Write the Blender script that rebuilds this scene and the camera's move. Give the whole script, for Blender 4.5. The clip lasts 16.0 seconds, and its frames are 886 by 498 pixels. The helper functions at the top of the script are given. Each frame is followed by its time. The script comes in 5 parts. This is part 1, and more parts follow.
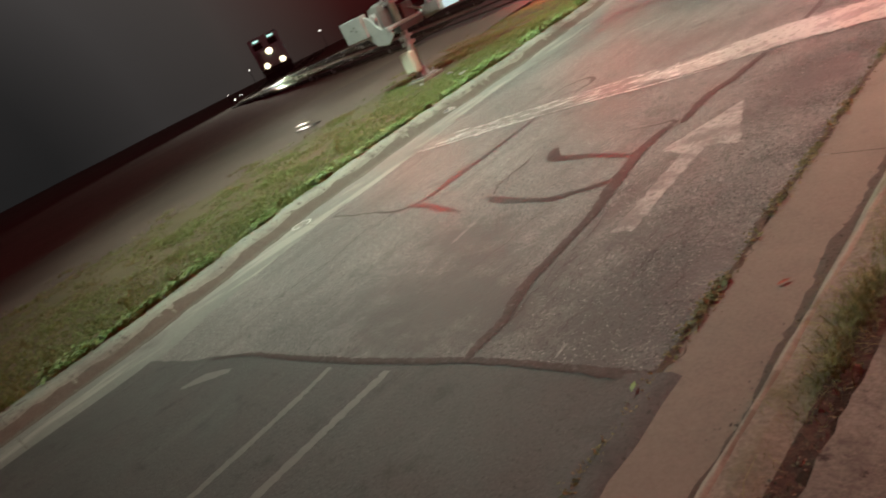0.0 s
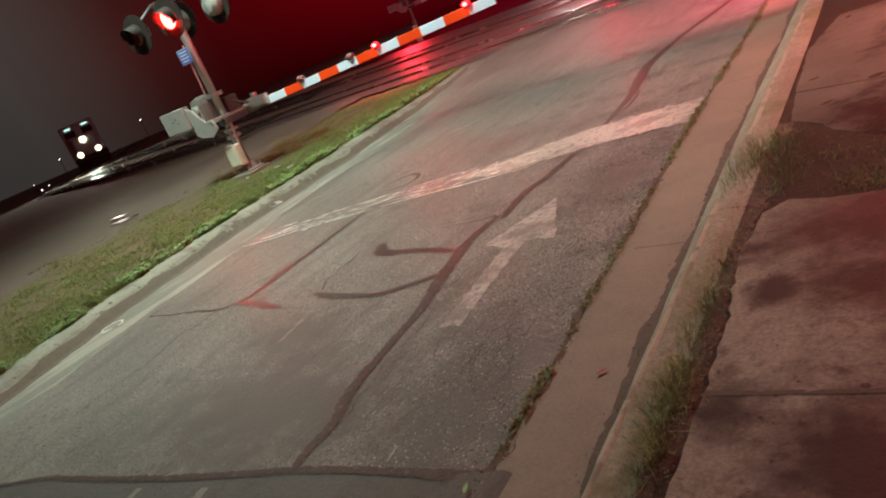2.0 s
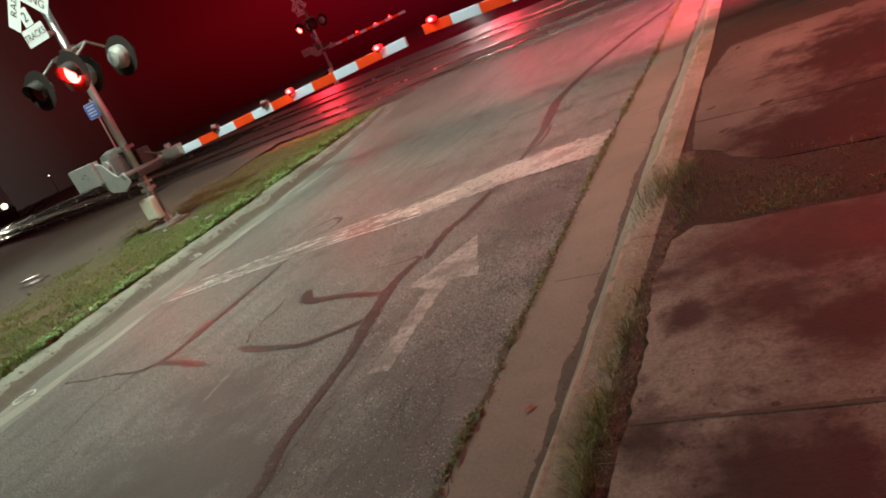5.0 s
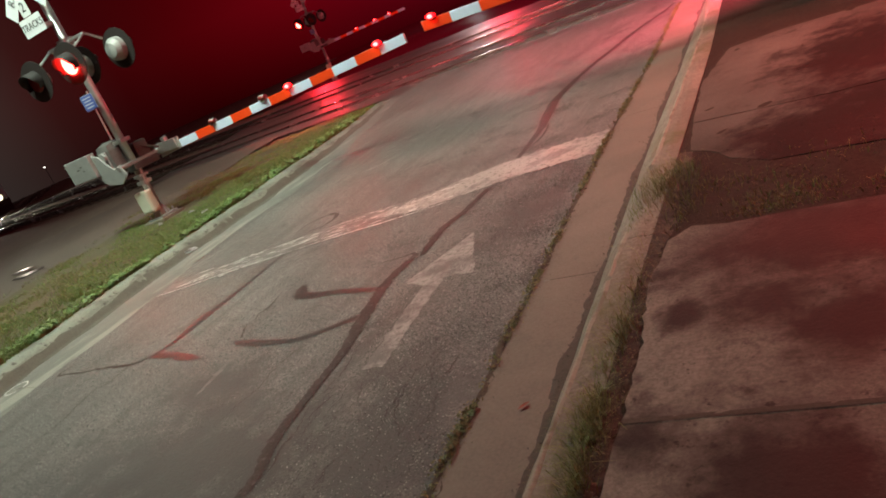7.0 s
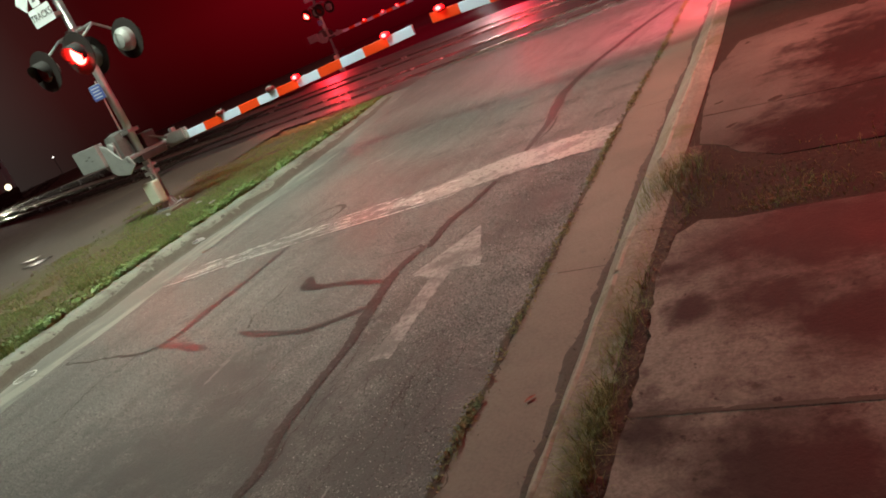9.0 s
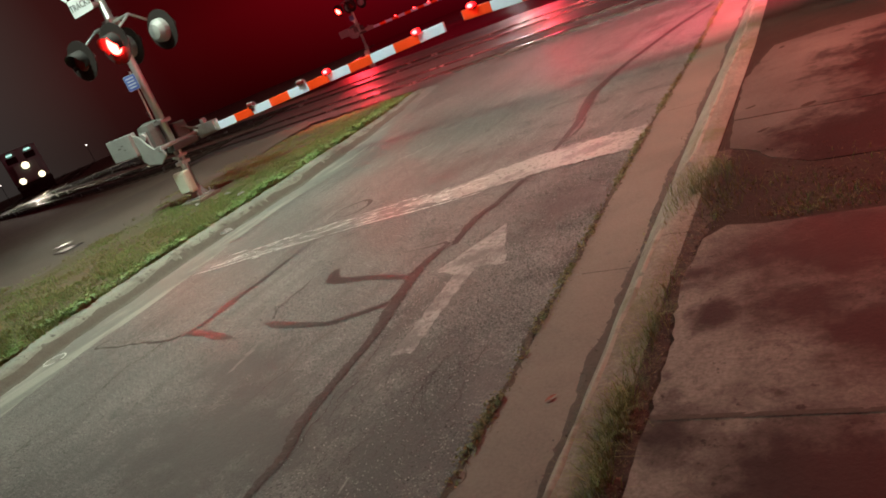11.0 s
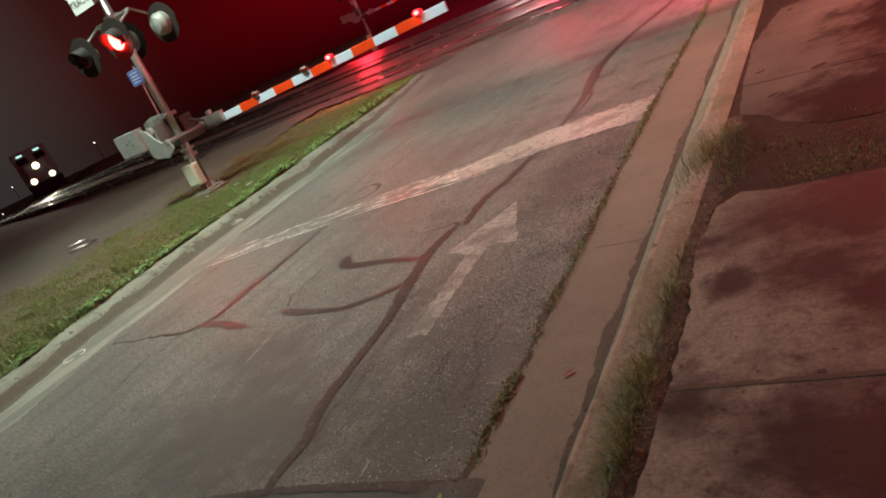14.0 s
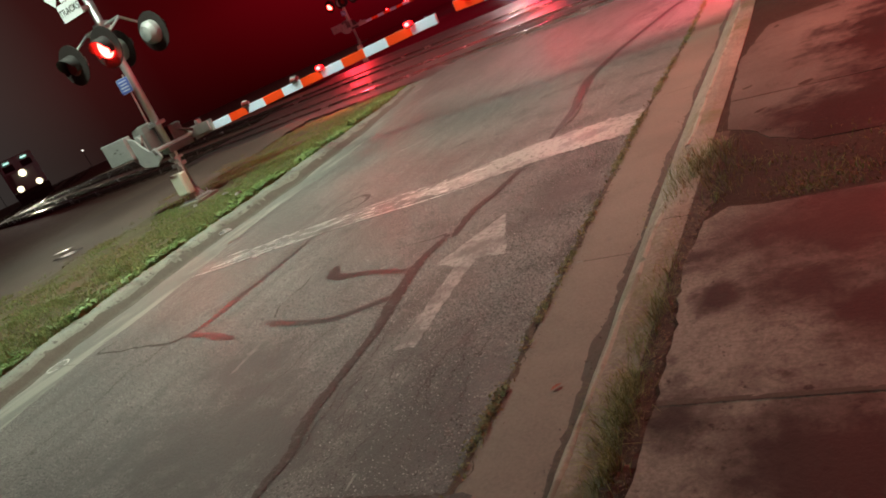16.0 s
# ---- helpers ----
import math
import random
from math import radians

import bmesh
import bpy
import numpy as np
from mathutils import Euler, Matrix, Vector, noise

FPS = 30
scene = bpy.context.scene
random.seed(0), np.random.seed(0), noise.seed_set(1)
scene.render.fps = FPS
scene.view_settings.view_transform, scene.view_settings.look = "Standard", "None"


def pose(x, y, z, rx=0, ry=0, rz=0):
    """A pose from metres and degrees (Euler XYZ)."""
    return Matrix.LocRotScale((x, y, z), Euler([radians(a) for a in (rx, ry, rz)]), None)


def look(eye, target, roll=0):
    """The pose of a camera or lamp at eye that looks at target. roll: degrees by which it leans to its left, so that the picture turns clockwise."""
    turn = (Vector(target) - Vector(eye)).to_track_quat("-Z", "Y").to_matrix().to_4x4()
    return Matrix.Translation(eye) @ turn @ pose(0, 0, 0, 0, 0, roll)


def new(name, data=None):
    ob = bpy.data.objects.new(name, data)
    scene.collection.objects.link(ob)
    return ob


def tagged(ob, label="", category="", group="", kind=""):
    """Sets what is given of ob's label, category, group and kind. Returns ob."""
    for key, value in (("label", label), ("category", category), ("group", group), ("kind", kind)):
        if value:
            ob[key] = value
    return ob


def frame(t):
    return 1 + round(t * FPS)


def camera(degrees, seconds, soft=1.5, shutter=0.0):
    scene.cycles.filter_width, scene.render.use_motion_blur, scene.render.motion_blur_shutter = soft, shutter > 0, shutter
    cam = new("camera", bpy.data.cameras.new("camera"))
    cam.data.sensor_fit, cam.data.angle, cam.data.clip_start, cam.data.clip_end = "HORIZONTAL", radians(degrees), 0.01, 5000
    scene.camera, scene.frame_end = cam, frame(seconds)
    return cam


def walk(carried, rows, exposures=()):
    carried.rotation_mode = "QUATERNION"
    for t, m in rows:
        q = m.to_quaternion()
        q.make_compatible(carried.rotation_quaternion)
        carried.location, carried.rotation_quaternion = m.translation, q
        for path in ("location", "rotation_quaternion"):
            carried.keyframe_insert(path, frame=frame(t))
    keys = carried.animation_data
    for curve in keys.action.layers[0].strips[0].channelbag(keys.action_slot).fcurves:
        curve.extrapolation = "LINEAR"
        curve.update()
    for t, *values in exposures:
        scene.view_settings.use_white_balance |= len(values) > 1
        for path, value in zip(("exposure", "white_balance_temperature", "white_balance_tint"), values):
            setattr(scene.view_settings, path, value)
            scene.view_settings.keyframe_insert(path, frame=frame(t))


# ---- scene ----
cam = camera(61.5, 16.0, soft=1.8, shutter=0.4)
PATH = [
    (0, (-0.046, -0.129, 1.622), (-1.607, 0.939, 0.972), -26.6),
    (0.5, (-0.044, -0.108, 1.621), (-1.487, 1.118, 0.976), -25.9),
    (1, (-0.063, -0.097, 1.618), (-1.434, 1.211, 0.978), -24.9),
    (1.5, (-0.067, -0.079, 1.615), (-1.37, 1.297, 0.977), -24.1),
    (2, (-0.07, -0.06, 1.621), (-1.299, 1.391, 1.002), -23.0),
    (2.5, (-0.057, -0.045, 1.64), (-1.198, 1.49, 1.053), -22.4),
    (3, (-0.046, -0.035, 1.626), (-1.105, 1.547, 1.016), -22.7),
    (3.5, (-0.048, -0.034, 1.625), (-1.124, 1.52, 0.969), -24.6),
    (4, (-0.046, -0.034, 1.636), (-1.148, 1.501, 0.98), -25.3),
    (4.5, (-0.046, -0.035, 1.632), (-1.126, 1.526, 1.001), -24.5),
    (5, (-0.031, -0.035, 1.642), (-1.091, 1.548, 1.035), -24.7),
    (5.2, (-0.02, -0.025, 1.646), (-1.085, 1.558, 1.046), -25.1),
    (7.5, (-0.042, -0.035, 1.632), (-1.092, 1.551, 1.014), -23.6),
    (8, (-0.043, -0.022, 1.633), (-1.093, 1.565, 1.019), -23.9),
    (8.5, (-0.047, -0.021, 1.628), (-1.102, 1.554, 0.993), -23.8),
    (9, (-0.043, -0.033, 1.634), (-1.113, 1.536, 1.007), -23.6),
    (11.3, (-0.036, -0.052, 1.64), (-1.174, 1.48, 1.041), -22.4),
    (11.5, (-0.038, -0.05, 1.637), (-1.187, 1.479, 1.052), -22.4),
    (12, (-0.035, -0.057, 1.632), (-1.213, 1.454, 1.059), -23.1),
    (12.5, (-0.041, -0.055, 1.637), (-1.237, 1.439, 1.057), -23.1),
    (13, (-0.048, -0.052, 1.632), (-1.232, 1.448, 1.041), -23.0),
    (13.5, (-0.041, -0.042, 1.63), (-1.214, 1.457, 1.016), -24.7),
    (14, (-0.046, -0.045, 1.627), (-1.203, 1.457, 0.988), -25.4),
    (14.5, (-0.045, -0.04, 1.62), (-1.162, 1.488, 0.975), -24.3),
    (15, (-0.044, -0.025, 1.616), (-1.139, 1.516, 0.963), -24.2),
    (15.5, (-0.045, -0.022, 1.628), (-1.153, 1.51, 0.976), -24.9),
    (16, (-0.048, -0.031, 1.627), (-1.176, 1.497, 1.002), -24.6),
]
walk(cam, [(t, look(eye, target, roll)) for t, eye, target, roll in PATH],
     exposures=[(0, 0.58), (1, 0.54), (2, 0.40), (3, 0.25), (5, 0.18), (16, 0.18)])

# ---- world and light ----
world = bpy.data.worlds.new("night")
scene.world = world
world.use_nodes = True
bg = world.node_tree.nodes["Background"]
bg.inputs["Strength"].default_value = 1.0


def painted_night_glow(n, l, way):
    """Night sky colour by direction with lamp glare painted in: grey round the train, thinning low down in the west,
    red over the crossing.
    """
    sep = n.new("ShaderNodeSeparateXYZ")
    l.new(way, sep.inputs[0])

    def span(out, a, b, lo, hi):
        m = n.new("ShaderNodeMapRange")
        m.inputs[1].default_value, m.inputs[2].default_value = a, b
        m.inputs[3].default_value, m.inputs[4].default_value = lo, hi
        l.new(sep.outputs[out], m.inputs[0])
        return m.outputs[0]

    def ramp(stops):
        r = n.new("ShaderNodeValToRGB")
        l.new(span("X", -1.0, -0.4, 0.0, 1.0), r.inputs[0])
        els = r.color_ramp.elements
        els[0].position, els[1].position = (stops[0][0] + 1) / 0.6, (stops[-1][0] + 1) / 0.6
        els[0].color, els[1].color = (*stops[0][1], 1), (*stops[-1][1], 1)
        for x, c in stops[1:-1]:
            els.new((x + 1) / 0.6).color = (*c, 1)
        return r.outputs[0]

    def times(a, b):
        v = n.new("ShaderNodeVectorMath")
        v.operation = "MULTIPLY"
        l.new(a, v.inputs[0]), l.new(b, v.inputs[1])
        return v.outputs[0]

    # glare of the headlights and red lamps, put into the sky colour
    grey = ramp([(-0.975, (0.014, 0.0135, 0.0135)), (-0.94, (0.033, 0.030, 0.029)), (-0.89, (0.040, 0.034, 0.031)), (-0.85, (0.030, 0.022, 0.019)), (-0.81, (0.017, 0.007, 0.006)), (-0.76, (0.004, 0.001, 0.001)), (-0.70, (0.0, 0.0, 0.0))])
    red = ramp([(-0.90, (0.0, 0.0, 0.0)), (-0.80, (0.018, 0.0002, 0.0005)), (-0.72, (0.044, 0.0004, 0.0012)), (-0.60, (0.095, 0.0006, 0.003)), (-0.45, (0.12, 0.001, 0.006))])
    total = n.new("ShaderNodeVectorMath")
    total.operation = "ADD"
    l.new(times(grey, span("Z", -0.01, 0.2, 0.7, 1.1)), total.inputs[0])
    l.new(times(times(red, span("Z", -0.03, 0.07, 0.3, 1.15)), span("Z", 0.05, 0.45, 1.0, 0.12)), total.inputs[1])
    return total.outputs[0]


wn, wl = world.node_tree.nodes, world.node_tree.links
wl.new(painted_night_glow(wn, wl, wn.new("ShaderNodeTexCoord").outputs["Generated"]), bg.inputs["Color"])


def lamp(name, kind, place, target, energy, color, **more):
    data = bpy.data.lights.new(name, kind)
    data.energy, data.color = energy, color
    for k, v in more.items():
        if k == "size":
            data.shadow_soft_size = v
        elif k == "cone":
            data.spot_size, data.spot_blend = radians(v), 0.9
    ob = new(name, data)
    ob.matrix_world = look(place, target)
    return ob


# a street lamp high over the west verge, above the view
lamp("street_light", "SPOT", (-8.5, 4.5, 9.8), (-6.6, 10.2, 0), 6200, (0.84, 1.0, 0.81), size=1.2, cone=131)
# the flashing signal on the near side of the road, beyond the view, and the one on the far verge
lamp("flasher_light", "SPOT", (1.0, 8.25, 3.3), (-4.2, 3.6, 0), 980, (1.0, 0.07, 0.065), size=0.15, cone=140)
# added below the unlit lens so its red reflection falls on the tar
lamp("flasher_light", "SPOT", (-10.2, 7.05, 1.8), (-5.0, 0.0, 0), 62, (1.0, 0.06, 0.05), size=0.15, cone=112)
# the same signals' lights that face the tracks, and the distant signal
lamp("flasher_light", "SPOT", (-9.4, 8.35, 2.66), (-14.0, 28.0, 0.3), 7500, (1.0, 0.10, 0.12), size=0.15, cone=62)
lamp("flasher_light", "SPOT", (0.0, 9.45, 2.66), (-4.5, 20.0, 0), 6000, (1.0, 0.10, 0.16), size=0.15, cone=165)
lamp("flasher_light", "SPOT", (-23.2, 32.8, 2.68), (-20.0, 60.0, 0), 9000, (1.0, 0.05, 0.08), size=0.15, cone=165)
lamp("flasher_light", "SPOT", (-23.6, 31.6, 2.6), (-18.0, 18.0, 0), 1000, (1.0, 0.03, 0.05), size=0.15, cone=150)
# beyond the tracks, above the view: unseen lamp added for white glints, and the signal on the other side of the road
lamp("street_light", "POINT", (-28.0, 62.0, 8.0), (0, 0, 0), 1500, (1.0, 0.95, 0.9), size=0.3)
lamp("flasher_light", "SPOT", (-12.6, 30.5, 2.6), (-3.5, 8.0, 0), 700, (1.0, 0.02, 0.05), size=0.15, cone=60)
# red lamps on the gate arms
lamp("arm_lamp_light", "SPOT", (-6.80, 8.14, 1.37), (-3.4, 4.1, 0), 30, (1.0, 0.03, 0.04), size=0.06, cone=75)
lamp("arm_lamp_light", "SPOT", (-5.21, 8.12, 1.44), (-2.6, 4.1, 0), 12, (1.0, 0.05, 0.05), size=0.06, cone=75)
lamp("arm_lamp_light", "SPOT", (-3.95, 8.17, 1.47), (-1.9, 4.1, 0), 12, (1.0, 0.06, 0.06), size=0.06, cone=75)
lamp("train_light", "SPOT", (-61.9, 34.4, 1.5), (-14, 14, 0), 9500, (1.0, 0.9, 0.72), size=0.2, cone=60)


# ---- materials ----
def material(name, colors, scale=6.0, detail=0.5, rough=(0.7, 0.9), bump=0.3, grain=60.0, bump_scale=None, metal=0.0, spots=None, random_mix=0.0, coat=0.0, spec=0.5, coat_rough=0.3, span=0.16, streaks=None, margin=None, blots=None):
    """Two scales of mottling between colours, grain relief, and optional stain spots (colour, scale, low, high)."""
    m = bpy.data.materials.new(name)
    m.use_nodes = True
    n, l = m.node_tree.nodes, m.node_tree.links
    b = n["Principled BSDF"]
    co = n.new("ShaderNodeTexCoord").outputs["Object"]

    def noise_tex(s, d=6.0, r=0.6):
        t = n.new("ShaderNodeTexNoise")
        t.inputs["Scale"].default_value, t.inputs["Detail"].default_value, t.inputs["Roughness"].default_value = s, d, r
        l.new(co, t.inputs["Vector"])
        return t.outputs["Fac"]

    big, small = noise_tex(scale), noise_tex(grain, 4.0, 0.7)
    mix = n.new("ShaderNodeMix")
    mix.data_type = "FLOAT"
    mix.inputs[0].default_value = detail
    l.new(big, mix.inputs[2]), l.new(small, mix.inputs[3])
    r = n.new("ShaderNodeValToRGB")
    els = r.color_ramp.elements
    lo, hi = 0.5 - span, 0.5 + span
    els[0].position, els[1].position = lo, hi
    els[0].color, els[1].color = (*colors[0], 1), (*colors[-1], 1)
    for i, c in enumerate(colors[1:-1], 1):
        e = els.new(lo + (hi - lo) * i / (len(colors) - 1))
        e.color = (*c, 1)
    l.new(mix.outputs[0], r.inputs[0])
    out = r.outputs[0]
    for c, s, lo_, hi_ in spots or ():
        mr = n.new("ShaderNodeMapRange")
        mr.inputs[1].default_value, mr.inputs[2].default_value = lo_, hi_
        fac = noise_tex(s, 5.0, 0.65)
        if margin:
            # the first stain spots thin out towards margin[0] and spread towards margin[1]
            xyz, grow, add = n.new("ShaderNodeSeparateXYZ"), n.new("ShaderNodeMapRange"), n.new("ShaderNodeMath")
            grow.inputs[1].default_value, grow.inputs[2].default_value = margin[0], margin[1]
            grow.inputs[3].default_value, grow.inputs[4].default_value = -margin[2], margin[2]
            l.new(co, xyz.inputs[0]), l.new(xyz.outputs["X"], grow.inputs[0])
            l.new(fac, add.inputs[0]), l.new(grow.outputs[0], add.inputs[1])
            fac, margin = add.outputs[0], None
        l.new(fac, mr.inputs[0])
        mx = n.new("ShaderNodeMix")
        mx.data_type = "RGBA"
        l.new(mr.outputs[0], mx.inputs[0]), l.new(out, mx.inputs[6])
        mx.inputs[7].default_value = (*c, 1)
        out = mx.outputs[2]
    for c, lo_, hi_ in streaks or ():
        mp = n.new("ShaderNodeMapping")
        mp.inputs["Scale"].default_value = (5.0, 0.55, 1.0)
        mp.inputs["Rotation"].default_value = (0, 0, -0.06)
        t = n.new("ShaderNodeTexNoise")
        t.inputs["Scale"].default_value, t.inputs["Detail"].default_value, t.inputs["Roughness"].default_value = 1.0, 7.0, 0.65
        l.new(co, mp.inputs["Vector"]), l.new(mp.outputs[0], t.inputs["Vector"])
        mr = n.new("ShaderNodeMapRange")
        mr.inputs[1].default_value, mr.inputs[2].default_value, mr.inputs[4].default_value = lo_, hi_, 0.5
        l.new(t.outputs["Fac"], mr.inputs[0])
        mx = n.new("ShaderNodeMix")
        mx.data_type = "RGBA"
        l.new(mr.outputs[0], mx.inputs[0]), l.new(out, mx.inputs[6])
        mx.inputs[7].default_value = (*c, 1)
        out = mx.outputs[2]
    for c, spots_, lo_, hi_, ragged in blots or ():
        # stains and darker patches at set places: (x, y, half length, half width) ellipses with a ragged rim
        best = None
        for bx, by, ax, ay in spots_:
            mp, ln, inv = n.new("ShaderNodeMapping"), n.new("ShaderNodeVectorMath"), n.new("ShaderNodeMath")
            mp.inputs["Location"].default_value = (-bx / ax, -by / ay, 0)
            mp.inputs["Scale"].default_value = (1 / ax, 1 / ay, 0)
            ln.operation, inv.operation = "LENGTH", "SUBTRACT"
            inv.inputs[0].default_value = 1.0
            l.new(co, mp.inputs["Vector"]), l.new(mp.outputs[0], ln.inputs[0]), l.new(ln.outputs["Value"], inv.inputs[1])
            if best is None:
                best = inv.outputs[0]
            else:
                mxm = n.new("ShaderNodeMath")
                mxm.operation = "MAXIMUM"
                l.new(best, mxm.inputs[0]), l.new(inv.outputs[0], mxm.inputs[1])
                best = mxm.outputs[0]
        rag, mr = n.new("ShaderNodeMath"), n.new("ShaderNodeMapRange")
        rag.operation = "MULTIPLY_ADD"
        rag.inputs[1].default_value = ragged
        l.new(noise_tex(4.2, 8.0, 0.66), rag.inputs[0]), l.new(best, rag.inputs[2])
        mr.interpolation_type = "SMOOTHSTEP"
        mr.inputs[1].default_value, mr.inputs[2].default_value = lo_ + ragged / 2, hi_ + ragged / 2
        mr.inputs[4].default_value = 0.95
        l.new(rag.outputs[0], mr.inputs[0])
        mx = n.new("ShaderNodeMix")
        mx.data_type = "RGBA"
        l.new(mr.outputs[0], mx.inputs[0]), l.new(out, mx.inputs[6])
        mx.inputs[7].default_value = (*c, 1)
        out = mx.outputs[2]
    if random_mix:
        info = n.new("ShaderNodeObjectInfo")
        hs = n.new("ShaderNodeHueSaturation")
        mr = n.new("ShaderNodeMapRange")
        mr.inputs[3].default_value, mr.inputs[4].default_value = 1 - random_mix, 1 + random_mix
        l.new(info.outputs["Random"], mr.inputs[0]), l.new(mr.outputs[0], hs.inputs["Value"]), l.new(out, hs.inputs["Color"])
        out = hs.outputs[0]
    l.new(out, b.inputs["Base Color"])
    rr = n.new("ShaderNodeMapRange")
    rr.inputs[1].default_value, rr.inputs[2].default_value = 0.3, 0.7
    rr.inputs[3].default_value, rr.inputs[4].default_value = rough
    l.new(big, rr.inputs[0]), l.new(rr.outputs[0], b.inputs["Roughness"])
    b.inputs["Metallic"].default_value = metal
    b.inputs["Coat Weight"].default_value, b.inputs["Coat Roughness"].default_value = coat, coat_rough
    b.inputs["Specular IOR Level"].default_value = spec
    if bump:
        bn = n.new("ShaderNodeBump")
        bn.inputs["Strength"].default_value, bn.inputs["Distance"].default_value = bump, 0.006
        l.new(noise_tex(bump_scale or grain, 3.0, 0.75), bn.inputs["Height"]), l.new(bn.outputs[0], b.inputs["Normal"])
    return m


def glow(name, color, strength):
    m = bpy.data.materials.new(name)
    m.use_nodes = True
    b = m.node_tree.nodes["Principled BSDF"]
    b.inputs["Base Color"].default_value = (*color, 1)
    b.inputs["Emission Color"].default_value = (*color, 1)
    b.inputs["Emission Strength"].default_value = strength
    return m


# dark spots increase eastward, with darker patches at four places in the lane
ASPHALT = material("old_asphalt", [(0.07, 0.067, 0.063), (0.13, 0.126, 0.118), (0.2, 0.193, 0.18)], scale=0.9, detail=0.62, rough=(0.5, 0.7), bump=1.0, grain=70, bump_scale=48, coat=0.04, coat_rough=0.35, span=0.1, streaks=[((0.072, 0.06, 0.056), 0.48, 0.66)], margin=(-6.6, -3.0, 0.07),
                   blots=[((0.068, 0.063, 0.06), [(-3.3, 2.0, 1.5, 0.9), (-2.1, 2.0, 0.7, 1.0), (-3.9, 2.7, 0.7, 0.35), (-2.3, 4.6, 0.45, 0.9)], -0.1, 0.9, 2.4)],
                   spots=[((0.055, 0.05, 0.047), 2.3, 0.56, 0.72), ((0.36, 0.35, 0.33), 95, 0.565, 0.63), ((0.025, 0.024, 0.023), 60, 0.55, 0.62), ((0.035, 0.032, 0.03), 26, 0.61, 0.67), ((0.29, 0.28, 0.265), 42, 0.63, 0.69)])
PATCH = material("new_asphalt", [(0.04, 0.039, 0.037), (0.056, 0.054, 0.052), (0.075, 0.072, 0.069)], streaks=[((0.08, 0.076, 0.072), 0.54, 0.7)], scale=2.2, detail=0.55, rough=(0.55, 0.75), bump=0.9, grain=80, bump_scale=50, span=0.12,
                 spots=[((0.026, 0.024, 0.023), 5.0, 0.55, 0.7), ((0.115, 0.11, 0.104), 95, 0.6, 0.68), ((0.022, 0.021, 0.02), 55, 0.57, 0.66)])
GLOSSY_TAR = material("glossy_tar", [(0.018, 0.012, 0.011), (0.03, 0.022, 0.02), (0.05, 0.04, 0.037)], scale=9, rough=(0.4, 0.55), bump=0.45, grain=60, spec=0.4, coat=0.35, coat_rough=0.38, span=0.1, spots=[((0.1, 0.094, 0.088), 30, 0.57, 0.68)])
TAR = material("tar", [(0.03, 0.019, 0.017), (0.048, 0.033, 0.030), (0.072, 0.052, 0.048)], scale=9, rough=(0.62, 0.8), bump=0.7, grain=60, spec=0.25, coat=0.2, coat_rough=0.35, span=0.1, spots=[((0.1, 0.094, 0.088), 30, 0.57, 0.68)])
PAINT = material("worn_paint", [(0.21, 0.2, 0.19), (0.3, 0.29, 0.275), (0.37, 0.36, 0.34)], scale=7, detail=0.5, rough=(0.45, 0.6), bump=0.4, grain=70,
                 spots=[((0.13, 0.125, 0.118), 4.0, 0.46, 0.60), ((0.13, 0.125, 0.118), 26.0, 0.48, 0.64)])
TRACE = material("paint_trace", [(0.15, 0.142, 0.135), (0.2, 0.19, 0.18)], scale=12, rough=(0.55, 0.7), bump=0.5, grain=60, spots=[((0.12, 0.115, 0.108), 14, 0.45, 0.6)])
FAINT_PAINT = material("faded_paint", [(0.10, 0.098, 0.092), (0.17, 0.165, 0.155)], scale=9, rough=(0.5, 0.65), bump=0.3, grain=80)
BAR_WORN = material("stop_bar_paint", [(0.26, 0.25, 0.23), (0.42, 0.405, 0.38)], scale=6, coat=0.2, coat_rough=0.25, rough=(0.4, 0.55), bump=0.45, grain=50,
                    spots=[((0.18, 0.17, 0.16), 3.2, 0.5, 0.6), ((0.14, 0.13, 0.12), 24.0, 0.55, 0.62)])
BAR_FAINT = material("flaked_stop_bar_paint", [(0.17, 0.163, 0.15), (0.31, 0.3, 0.28)], scale=6, rough=(0.4, 0.55), bump=0.45, grain=50,
                     spots=[((0.125, 0.12, 0.112), 3.4, 0.36, 0.54), ((0.125, 0.12, 0.112), 20.0, 0.47, 0.58)])
CONCRETE = material("gutter_concrete", [(0.11, 0.09, 0.072), (0.155, 0.128, 0.104), (0.19, 0.16, 0.132)], scale=1.6, detail=0.35, rough=(0.6, 0.8), bump=0.35, grain=60, span=0.13,
                    spots=[((0.11, 0.095, 0.085), 4.0, 0.64, 0.76)])
KERB = material("kerb_concrete", [(0.115, 0.1, 0.078), (0.185, 0.163, 0.13), (0.265, 0.237, 0.196)], scale=3.0, detail=0.5, rough=(0.65, 0.85), bump=0.7, grain=55, span=0.11,
                spots=[((0.115, 0.11, 0.058), 2.6, 0.52, 0.66), ((0.10, 0.085, 0.075), 11.0, 0.64, 0.72)])
KERB_PALE = material("pale_kerb_concrete", [(0.135, 0.15, 0.125), (0.20, 0.222, 0.185), (0.27, 0.295, 0.25)], scale=2.0, detail=0.45, rough=(0.65, 0.85), bump=0.5, grain=45,
                     spots=[((0.12, 0.118, 0.098), 2.6, 0.5, 0.64), ((0.075, 0.07, 0.06), 8.0, 0.57, 0.66), ((0.05, 0.046, 0.04), 17.0, 0.62, 0.68)])
